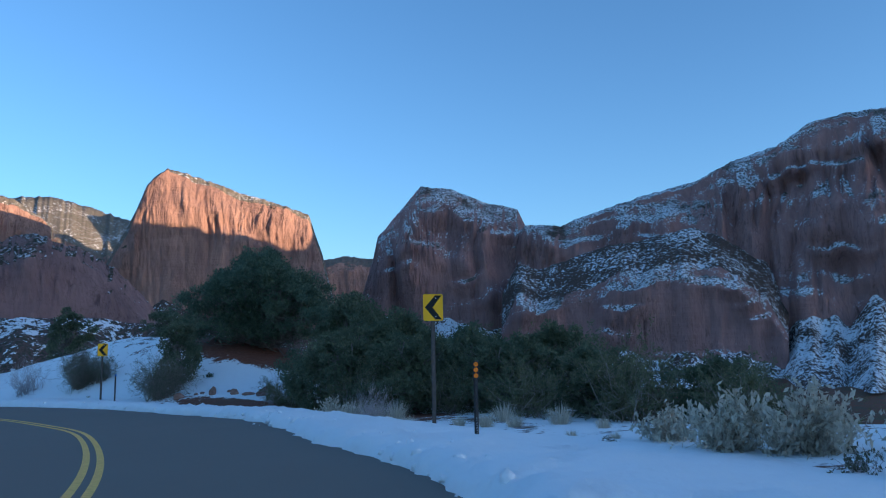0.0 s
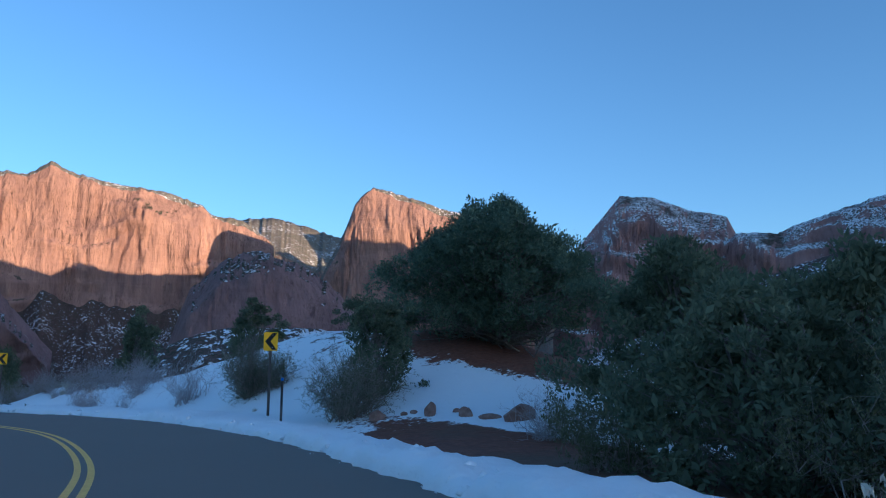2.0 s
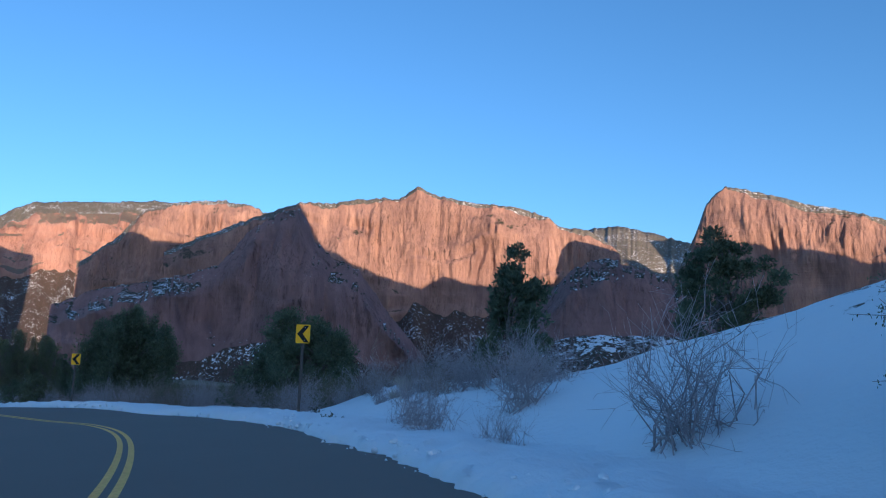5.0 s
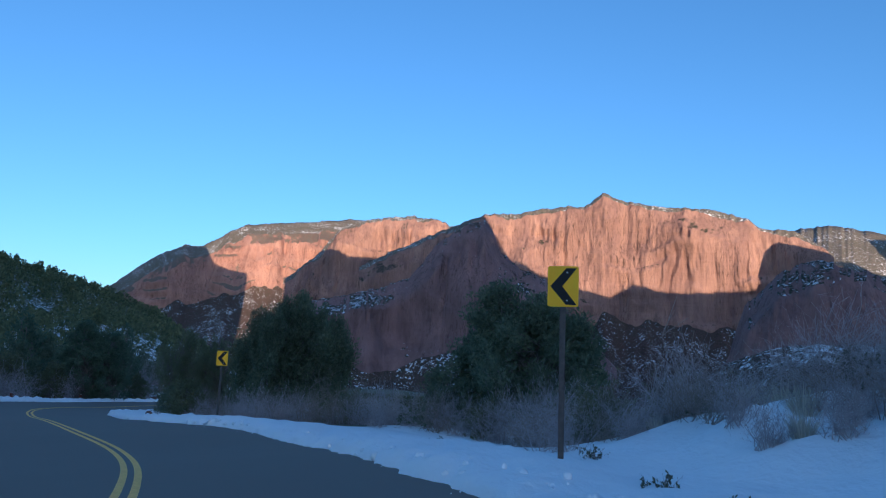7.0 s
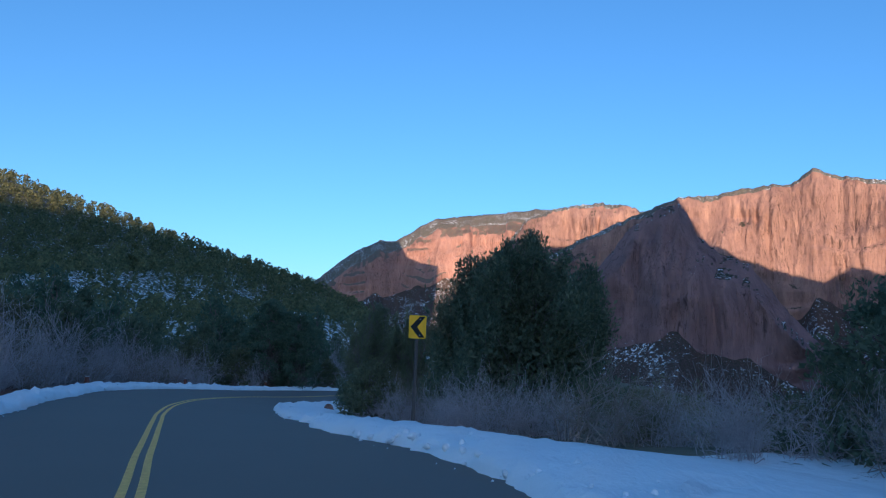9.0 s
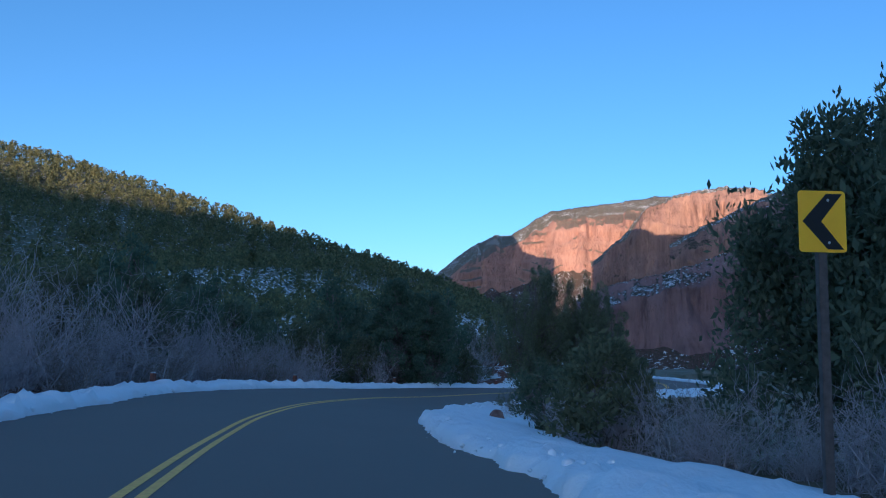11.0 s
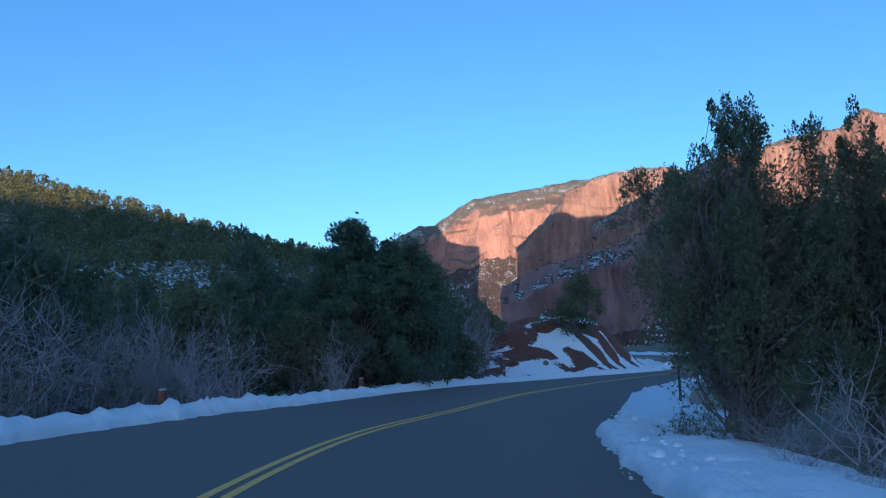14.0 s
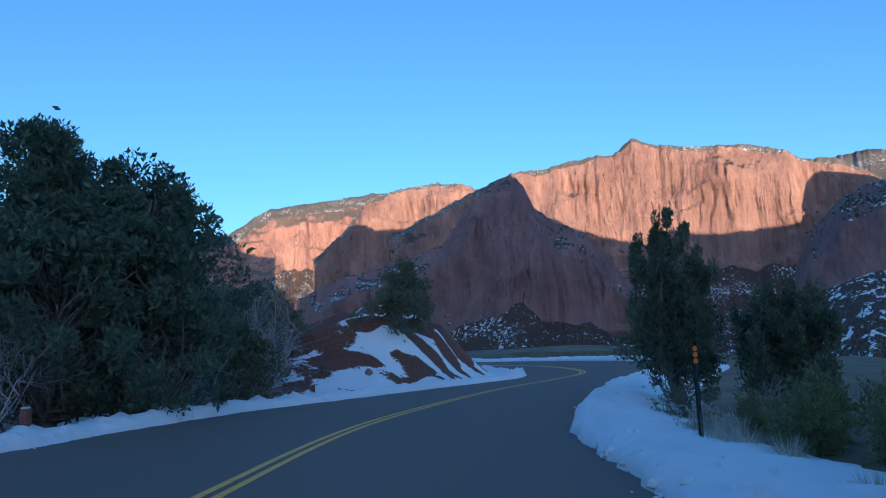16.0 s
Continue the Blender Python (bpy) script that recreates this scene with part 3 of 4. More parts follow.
# ---- plants ----
def leaf_mat(name, dark, light, rough=0.75):
    m, n, l, b = mat(name, rough)
    g = n.new("ShaderNodeNewGeometry")
    f = noise_node(n, l, 1.1, 4.0, 0.6)
    col = mix(n, l, g.outputs["Random Per Island"], dark, light)
    col = mix(n, l, ramp(n, l, f, (0.4, 0.0), (0.65, 0.5)), col, tuple(c * 0.7 for c in dark))
    l.new(col, b.inputs["Base Color"])
    # thin sprays let part of the light through
    thin = n.new("ShaderNodeBsdfTranslucent")
    l.new(col, thin.inputs["Color"])
    both = n.new("ShaderNodeMixShader")
    both.inputs[0].default_value = 0.45
    l.new(b.outputs[0], both.inputs[1])
    l.new(thin.outputs[0], both.inputs[2])
    l.new(both.outputs[0], n["Material Output"].inputs["Surface"])
    return m


JUNIPER = leaf_mat("juniper_leaf", (0.115, 0.142, 0.09), (0.215, 0.24, 0.145))
PINYON = leaf_mat("pinyon_needle", (0.108, 0.155, 0.108), (0.21, 0.255, 0.158))
OLIVE = leaf_mat("scrub_leaf", (0.135, 0.145, 0.08), (0.26, 0.26, 0.145))
SAGE = leaf_mat("sage_leaf", (0.10, 0.11, 0.075), (0.19, 0.19, 0.13))
STRAW = leaf_mat("dry_straw", (0.50, 0.45, 0.36), (0.76, 0.70, 0.58))
FOREST = leaf_mat("hill_forest_leaf", (0.13, 0.15, 0.08), (0.30, 0.30, 0.14))
BARK = plain("grey_bark", (0.20, 0.175, 0.155), 0.9, vary=0.4, scale=12.0, relief=0.03)
TWIG = plain("grey_twig", (0.45, 0.40, 0.40), 0.9, vary=0.35, scale=5.0)
FEATHERY = leaf_mat("feathery_juniper_leaf", (0.15, 0.17, 0.10), (0.28, 0.29, 0.17))
GREEN = leaf_mat("green_brush_leaf", (0.19, 0.21, 0.085), (0.36, 0.37, 0.16))
OLIVE_STEM = plain("green_stem", (0.22, 0.22, 0.11), 0.85, vary=0.3)
BROWN_TWIG = plain("brown_twig", (0.30, 0.25, 0.215), 0.9, vary=0.35, scale=5.0)


class Shape:
    """Collects vertices and faces of many small pieces for one mesh."""

    def __init__(self):
        self.v, self.f, self.n = [], [], 0

    def add(self, verts, faces):
        self.v.append(np.asarray(verts, float))
        self.f.extend((np.asarray(faces) + self.n).tolist())
        self.n += len(verts)

    def limb(self, pts, r0, r1, sides=5):
        pts = np.asarray(pts, float)
        k = len(pts)
        d = np.gradient(pts, axis=0)
        d /= np.linalg.norm(d, axis=1)[:, None] + 1e-9
        a = np.cross(d, (0.31, 0.87, 0.39))
        a /= np.linalg.norm(a, axis=1)[:, None] + 1e-9
        b = np.cross(d, a)
        r = np.linspace(r0, r1, k)[:, None, None]
        t = np.arange(sides) * 2 * np.pi / sides
        ring = pts[:, None] + r * (np.cos(t)[None, :, None] * a[:, None] + np.sin(t)[None, :, None] * b[:, None])
        i = np.arange(k - 1)[:, None] * sides
        j = np.arange(sides)[None]
        q = np.stack([i + j, i + (j + 1) % sides, i + sides + (j + 1) % sides, i + sides + j], -1).reshape(-1, 4)
        self.add(ring.reshape(-1, 3), q)

    def cards(self, at, length, width, axis, rng):
        """One thin pointed leaf spray at each place, along its axis."""
        k = len(at)
        side = np.cross(axis, rng.normal(size=(k, 3)))
        side /= np.linalg.norm(side, axis=1)[:, None] + 1e-9
        ln, wd = np.reshape(length, (-1, 1)), np.reshape(width, (-1, 1))
        v = np.stack([at - axis * ln * 0.5, at + side * wd * 0.5, at + axis * ln * 0.5, at - side * wd * 0.5], 1).reshape(-1, 3)
        self.add(v, np.arange(4 * k).reshape(-1, 4))

    def mesh(self, name, material, smooth=False):
        return mesh_from(name, np.vstack(self.v), self.f, material, smooth)


def part(name, mesh, parent, label="", kind=""):
    ob = new(name, mesh)
    ob.parent = parent
    return tagged(ob, label, kind=kind) if label or kind else ob


def unit(v):
    return v / (np.linalg.norm(v, axis=-1, keepdims=True) + 1e-9)


def wander(p, q, rng, k=5, bend=0.12):
    p, q = np.asarray(p, float), np.asarray(q, float)
    t = np.linspace(0, 1, k)[:, None]
    off = rng.normal(size=(k, 3)) * np.linalg.norm(q - p) * bend * np.sin(np.pi * t)
    return p + (q - p) * t + off


def tree(name, high, wide, seed, label, leaf=JUNIPER, clumps=60, per=70, size=0.16, kind="juniper", low=0.12, stems=2, gap=1.0, group="", dense=2.0):
    """An evergreen: forked trunk, limbs that reach each clump, and a crown of many small sprays with gaps between the clumps."""
    rng = np.random.default_rng(seed)
    root = tagged(new(name), label, "tree", group)
    wood, crown = Shape(), Shape()
    lobes = rng.uniform(0, 6.28, 4)
    ends = []
    tops = [(rng.normal(0, wide * 0.10), rng.normal(0, wide * 0.10)) for _ in range(stems)]
    spires = []
    for k in range(13):
        a, r = 2.4 * k + lobes[0], 0.40 * wide * (k / 12) ** 0.6
        spires.append((math.cos(a) * r, math.sin(a) * r, rng.uniform(0.86, 1.0) - 0.28 * (k / 12) ** 1.5))
    for c in range(clumps):
        if kind == "spire" and c < clumps * 0.86:
            sx, sy, sh = spires[c % len(spires)]
            f = rng.uniform(max(low, 0.22), 1.0)
            reach = wide * 0.15 * (1.12 - f) ** 0.6 * rng.uniform(0.3, 1.0)
            a = rng.uniform(0, 6.28)
            ends.append((sx * (0.6 + 0.4 * f) + math.cos(a) * reach, sy * (0.6 + 0.4 * f) + math.sin(a) * reach, high * f * sh))
            continue
        f = low + (1 - low) * rng.uniform(0, 1) ** 0.85
        a = rng.uniform(0, 6.28)
        shape = {"juniper": math.sin(math.pi * min(1, 0.20 + 0.80 * f) ** 1.1) ** 0.7, "pinyon": (1 - f) ** 0.55 * 0.9 + 0.12, "spire": (1 - f) ** 0.7 + 0.1,
                 "round": math.sin(math.pi * (0.22 + 0.75 * f)) ** 0.6}[kind]
        bulge = 1 + 0.34 * math.sin(2 * a + lobes[0]) * math.sin(6 * f + lobes[1]) + 0.26 * math.sin(3 * a + lobes[2] + 5 * f)
        r = wide / 2 * shape * bulge * rng.uniform(0.35, 1.0) ** 0.5
        ends.append((math.cos(a) * r, math.sin(a) * r, high * f * rng.uniform(0.93, 1.0) * (1 - 0.09 * f * (1 + math.sin(2.3 * a + lobes[3])))))
    ends = np.array(ends)
    ends[:, 2] -= 0.02 * high
    bases = [np.array([tx * 0.25, ty * 0.25, -0.25]) for tx, ty in tops]
    tips = [np.array([tx, ty, high * (0.66 if kind == "spire" else 0.8)]) for tx, ty in tops]
    trunks = [wander(p, q, rng, 8, 0.05) for p, q in zip(bases, tips)]
    for e in ends:
        t = trunks[rng.integers(len(trunks))]
        k = np.clip((e[2] / high - 0.22) / 0.86, 0.05, 0.95) * (len(t) - 1)
        s = t[int(k)] + (t[min(int(k) + 1, len(t) - 1)] - t[int(k)]) * (k % 1)
        wood.limb(wander(s, e, rng, 5, 0.09), (0.004 if kind == "spire" else 0.009) * high * rng.uniform(0.5, 1), 0.005, 4)
    ball = (wide * 0.105 if kind != "spire" else wide * 0.055) * gap
    tall = 2.1 if kind == "spire" else 0.85
    for e in ends:
        b = ball * rng.uniform(0.65, 1.35) * ((1.3 - 0.85 * e[2] / high) if kind == "spire" else 1.0)
        k = int(per * dense * rng.uniform(0.7, 1.2))
        p = unit(rng.normal(size=(k, 3))) * rng.uniform(0.3, 1.0, (k, 1)) ** 0.5 * b * np.array([1.05, 1.05, tall])
        ax = unit(p * 0.9 / b + rng.normal(size=(k, 3)) * 0.5 + np.array([0, 0, 0.7 if kind == "spire" else 0.5]))
        ln = size * rng.uniform(0.5, 1.2, k)
        crown.cards(e + p, ln * 1.3, ln * 0.5, ax, rng)
        # the older, close-grown inside of each clump, and of the crown behind it
        for centre, reach, k in ((e, 0.42, 18), (e * np.array([0.66, 0.66, 0.93]), 0.8, 12)):
            q = centre + rng.normal(size=(k, 3)) * b * reach * np.array([1, 1, tall])
            grown = min(b * 0.55, size * 1.9)
            crown.cards(q, grown * rng.uniform(0.8, 1.3, k), grown * rng.uniform(0.35, 0.55, k), unit(rng.normal(size=(k, 3)) + (0, 0, 0.4)), rng)
    for k, t in enumerate(trunks):
        stem = Shape()
        stem.limb(t, 0.032 * high / stems ** 0.3, 0.006 * high, 7)
        part("trunk", stem.mesh("trunk", BARK, True), root, "twisted grey trunk with rough bark")
    part("branchwork", wood.mesh("branchwork", BARK, True), root, "thin grey limbs among the leaves", "stuff")
    part("crown", crown.mesh("crown", leaf), root, "fine evergreen sprays in ragged clumps", "stuff")
    return root


def shrub(name, high, wide, seed, label, bark=TWIG, leaf=None, stems=16, forks=5, sprays=0, size=0.09, group="", category="shrub", thick=0.008, foot=0.22):
    """A many-stemmed bush of crooked forking twigs, with or without leaves."""
    rng = np.random.default_rng(seed)
    root = tagged(new(name), label, category, group)
    wood, fine, leaves = Shape(), Shape(), Shape()
    tips = []
    for _ in range(stems):
        a, lean, b = rng.uniform(0, 6.28), rng.uniform(0.0, 1.0) ** 0.7, rng.uniform(0, 6.28)
        f = foot * wide * rng.uniform(0, 1) ** 0.5
        p = np.array([math.cos(b) * f, math.sin(b) * f, -0.1])
        q = np.array([math.cos(a) * lean * wide / 2, math.sin(a) * lean * wide / 2, high * rng.uniform(0.45, 1.0) * (1.08 - 0.45 * lean)])
        s = wander(p, q, rng, 6, 0.11)
        wood.limb(s, thick * rng.uniform(0.8, 1.6) * (1 + high * 0.3), thick * 0.35, 3)
        for _ in range(forks):
            k = rng.integers(1, 5)
            d = unit(unit(s[k + 1] - s[k]) + rng.normal(size=3) * 0.55)
            e = s[k] + d * high * rng.uniform(0.12, 0.38)
            fork = wander(s[k], e, rng, 3, 0.12)
            fine.limb(fork, thick * 0.6, thick * 0.25, 3)
            tips.append((s[k], e))
            for _ in range(2):
                m = rng.integers(1, 3)
                e2 = fork[m] + unit(d + rng.normal(size=3) * 0.8) * high * rng.uniform(0.05, 0.16)
                fine.limb([fork[m], e2], thick * 0.4, thick * 0.2, 3)
                tips.append((fork[m], e2))
        tips.append((s[3], q))
    part("stemwork", wood.mesh("stemwork", bark, True), root, "crooked woody stems", "stuff")
    part("twigwork", fine.mesh("twigwork", bark, True), root, "fine tangled twigs", "stuff")
    if sprays:
        tips = np.array(tips)
        pick = tips[rng.integers(len(tips), size=sprays)]
        p = pick[:, 0] + (pick[:, 1] - pick[:, 0]) * rng.uniform(0.1, 1.0, (sprays, 1)) + rng.normal(size=(sprays, 3)) * high * 0.014
        ax = unit(rng.normal(size=(sprays, 3)) * 0.6 + np.array([0, 0, 0.8]))
        ln = size * rng.uniform(0.6, 1.5, sprays)
        leaves.cards(p, ln, ln * 0.4, ax, rng)
        part("foliage", leaves.mesh("foliage", leaf or OLIVE), root, "small leaf sprays on the twigs", "stuff")
    return root


def tuft(name, high, wide, seed, label, leaf=STRAW, blades=210, category="grass", group=""):
    """A clump of thin dry blades that lean out from its foot."""
    rng = np.random.default_rng(seed)
    sh = Shape()
    for _ in range(blades):
        a, lean = rng.uniform(0, 6.28), rng.uniform(0, 1) ** 0.7
        h = high * rng.uniform(0.5, 1.0)
        foot = np.array([math.cos(a), math.sin(a), 0]) * wide * 0.16 * rng.uniform(0, 1)
        top = foot + np.array([math.cos(a) * lean * wide * 0.42, math.sin(a) * lean * wide * 0.42, h * (1 - 0.3 * lean)])
        mid = (foot + top) / 2 + np.array([0, 0, h * 0.1 * lean])
        sd = np.array([-math.sin(a), math.cos(a), 0]) * 0.003 * (1 + high)
        sh.add([foot - sd - (0, 0, 0.05), foot + sd - (0, 0, 0.05), mid + sd, mid - sd, top], [[0, 1, 2, 3]])
        sh.f.append([sh.n - 3, sh.n - 2, sh.n - 1])
    return tagged(new(name, sh.mesh(name, leaf)), label, category, group)


def stand(ob, x, y, turn=0.0, size=1.0, sink=0.05, tall=1.0):
    """Set a thing on the ground."""
    ob.matrix_basis = pose(x, y, float(ground_z(x, y)[0]) - sink, 0, 0, turn) @ Matrix.Diagonal((size, size, size * tall, 1))
    return ob


def again(ob, x, y, turn=0.0, size=1.0, sink=0.05, tall=1.0):
    return copy_thing_at(ob, pose(x, y, float(ground_z(x, y)[0]) - sink, 0, 0, turn) @ Matrix.Diagonal((size, size, size * tall, 1)))


def copy_thing_at(ob, m):
    keep = ob.matrix_basis.copy()
    ob.matrix_basis = Matrix.Identity(4)
    got = copy_thing(ob, m)
    ob.matrix_basis = keep
    return got


def rise(x, y, top):
    return top - float(ground_z(x, y)[0]) + 0.1


# the knoll beside the first bend
stand(tree("pinyon_pine", rise(-10.3, 43.3, 7.5), 8.2, 11, "large dark old pinyon pine with an open crown on the knoll", PINYON, 620, 70, 0.11, "round", 0.10, 3, 0.52), -10.3, 43.3, 40)
stand(tree("juniper", rise(-3.9, 33.4, 4.2), 5.0, 12, "broad olive-green juniper beside bare red earth", JUNIPER, 150, 70, 0.12, "round", 0.04, 3, 0.8), -3.9, 33.4, 0)
stand(tree("juniper", rise(-33.5, 53.4, 4.6), 2.6, 15, "slim upright juniper behind the snow slope", JUNIPER, 50, 60, 0.16, "pinyon", 0.06, 1, 1.2), -33.5, 53.4, 10)
stand(tree("juniper", rise(-28.4, 57.7, 5.6), 3.4, 16, "rounded dark juniper behind the knoll", JUNIPER, 90, 60, 0.15, "round", 0.1, 2, 0.85), -28.4, 57.7, 70)
stand(tree("juniper", rise(-50.6, 58.6, 3.2), 6.2, 18, "wide domed juniper on the canyon edge", JUNIPER, 340, 60, 0.12, "round", 0.04, 3, 0.66), -50.6, 58.6, 0)
stand(tree("juniper", rise(-65.6, 56.9, 3.7), 7.6, 19, "tall many-topped dark juniper behind the snow bank", JUNIPER, 760, 50, 0.12, "spire", 0.04, 3, 1.0), -65.6, 56.9, 0)
stand(tree("juniper", 2.3, 2.2, 20, "small grey-green juniper at the road bend", OLIVE, 34, 50, 0.12, "round", 0.04, 2, 1.2), -69.5, 53.0, 0)
stand(tree("juniper", rise(-87.6, 58.1, 2.8), 5.0, 21, "tall ragged juniper with bare grey trunks", FEATHERY, 430, 62, 0.065, "spire", 0.30, 2, 0.8), -87.6, 58.1, 20)
stand(tree("juniper", rise(-86.3, 60.0, 2.5), 3.8, 22, "ragged juniper with feathery upright tops", FEATHERY, 380, 62, 0.065, "spire", 0.24, 2, 0.85), -86.3, 60.0, 130)
stand(shrub("dead_tree", 2.4, 3.2, 64, "pale dead branches spreading under the junipers", TWIG, None, 14, 7, 0, category="tree", thick=0.009), -85.0, 58.2)
stand(tree("juniper", 2.0, 1.9, 23, "dense low green juniper at the snow edge", JUNIPER, 40, 60, 0.09, "round", 0.04, 2, 1.2), -75.4, 54.1, 0)
stand(tree("juniper", rise(-100.8, 67.9, 1.0), 2.9, 24, "upright grey-green juniper beside the road", JUNIPER, 190, 60, 0.10, "spire", 0.08, 2, 1.2), -100.8, 67.9, 0)
stand(tree("juniper", rise(-97.8, 67.8, -1.2), 2.8, 25, "bushy grey-green juniper on the falling slope", JUNIPER, 150, 60, 0.10, "spire", 0.05, 2, 1.3), -97.8, 67.8, 0)
stand(tree("pinyon_pine", rise(-109.1, 55.2, 4.0), 5.8, 26, "large rounded pinyon pine above the road", PINYON, 300, 60, 0.13, "juniper", 0.10, 1, 0.72), -109.1, 55.2, 0)
stand(tree("pinyon_pine", rise(-108.4, 57.4, 3.1), 4.6, 29, "broad dark pinyon pine leaning over the snow", PINYON, 200, 60, 0.13, "round", 0.08, 2, 0.8), -108.4, 57.4, 60)
stand(tree("juniper", rise(-131.2, 78.2, 3.6), 3.6, 27, "bright green juniper on top of the cut bank", OLIVE, 40, 70, 0.15, "round", 0.1, 1, 1.2), -131.2, 78.2, 0)
stand(tree("juniper", 2.1, 2.8, 28, "olive bush on the face of the cut bank", OLIVE, 36, 60, 0.14, "round", 0.02, 2, 1.3), -120.3, 71.3, 0)

stand(tree("juniper", 3.2, 2.4, 62, "dark young juniper behind the twiggy bush", JUNIPER, 120, 50, 0.09, "round", 0.05, 2, 0.85), -12.9, 37.4, 0)
stand(tree("juniper", 2.1, 2.8, 30, "small dark juniper on top of the snowy knoll", JUNIPER, 60, 60, 0.09, "round", 0.05, 2, 1.0), -18.4, 50.6, 0)
stand(shrub("bare_tree", 3.0, 2.2, 39, "thin leafless tree on the knoll", BROWN_TWIG, None, 9, 8, 0, category="tree", thick=0.014), -19.6, 52.0)

rng = np.random.default_rng(5)

# olive scrub behind the first snow verge
scrub_a = stand(shrub("scrub_oak", 2.5, 3.2, 31, "olive-brown scrub oak thicket behind the verge", BROWN_TWIG, OLIVE, 24, 6, 9000, 0.06, "roadside scrub"), -2.4, 23.5, 0, 0.8)
scrub_b = stand(shrub("scrub_oak", 2.3, 3.0, 32, "dense twiggy olive scrub behind the snow", BROWN_TWIG, OLIVE, 22, 6, 8500, 0.06, "roadside scrub"), 0.3, 22.4, 0, 0.8)
for x, y, turn, size, which in ((2.2, 20.2, 40, 1.1, 1), (4.4, 18.9, 120, 1.25, 0), (6.3, 16.6, 220, 1.0, 1), (-5.3, 26.6, 300, 1.0, 1), (-3.2, 28.2, 10, 1.15, 0), (-1.4, 25.6, 80, 1.25, 1),
                                (2.0, 23.5, 150, 1.3, 0), (5.6, 21.5, 250, 1.3, 1), (0.5, 30.0, 190, 1.3, 0), (-6.2, 31.0, 20, 0.6, 0), (-43.0, 54.0, 0, 0.9, 0), (-74.0, 55.0, 30, 0.8, 1),
                                (-43.8, 55.2, 40, 0.9, 1), (-46.6, 56.6, 140, 1.0, 1), (-48.6, 55.3, 250, 0.85, 1), (-43.4, 57.2, 320, 1.0, 0), (-53.0, 56.4, 20, 0.9, 1), (-40.8, 56.0, 75, 0.7, 0), (-57.0, 55.4, 75, 0.8, 1), (-60.5, 56.0, 175, 0.9, 1), (-91.6, 62.0, 60, 0.62, 0), (-93.6, 64.6, 170, 0.7, 0), (-95.3, 64.4, 250, 0.6, 0), (-90.9, 61.2, 20, 0.6, 0), (-98.5, 65.3, 20, 0.55, 0), (-86.7, 56.3, 20, 0.55, 0)):
    again((scrub_a, scrub_b)[which], x, y, turn, size * 0.82)

thick = stand(tree("juniper", 2.9, 3.2, 65, "soft dark green juniper among the roadside scrub", JUNIPER, 130, 60, 0.09, "round", 0.03, 2, 0.85, "verge junipers"), -3.4, 25.2)
for x, y, size, tall in ((-0.9, 23.7, 0.95, 1.0), (1.9, 22.4, 0.9, 0.9), (-1.6, 27.6, 1.15, 1.1), (4.2, 21.2, 0.85, 0.85), (1.0, 26.0, 1.05, 1.0), (6.8, 19.0, 0.8, 0.85), (3.6, 24.6, 1.0, 1.0)):
    again(thick, x, y, rng.uniform(0, 360), size, 0.05, tall)
stand(shrub("snowy_shrub", 2.2, 2.9, 33, "twiggy dark shrub with snow caught in its branches", BROWN_TWIG, JUNIPER, 80, 10, 24000, 0.036, thick=0.010), -13.1, 35.6)
stand(shrub("snowy_shrub", 1.7, 1.6, 34, "small dark leafy shrub at the foot of the knoll", BROWN_TWIG, JUNIPER, 40, 8, 7000, 0.042), -18.2, 40.9)
stand(shrub("scrub_oak", 2.4, 2.3, 61, "dark twiggy evergreen bush growing out of the snow slope", BROWN_TWIG, JUNIPER, 90, 10, 34000, 0.034, foot=0.12, thick=0.011), -19.4, 41.0)
bare = stand(shrub("bare_shrub", 2.3, 2.5, 35, "leafless grey-brown shrub standing in snow", TWIG, None, 44, 6, 0, group="leafless shrubs"), -23.4, 43.0)
bare_b = stand(shrub("bare_shrub", 1.9, 3.0, 36, "leafless grey scrub behind the snow bank", TWIG, None, 38, 5, 0, group="leafless shrubs", thick=0.007), -45.2, 54.8)
bare_c = stand(shrub("bare_shrub", 2.3, 3.1, 37, "tall leafless brown-grey shrub", BROWN_TWIG, None, 38, 5, 0, group="leafless shrubs", thick=0.0075), -56.0, 53.6)
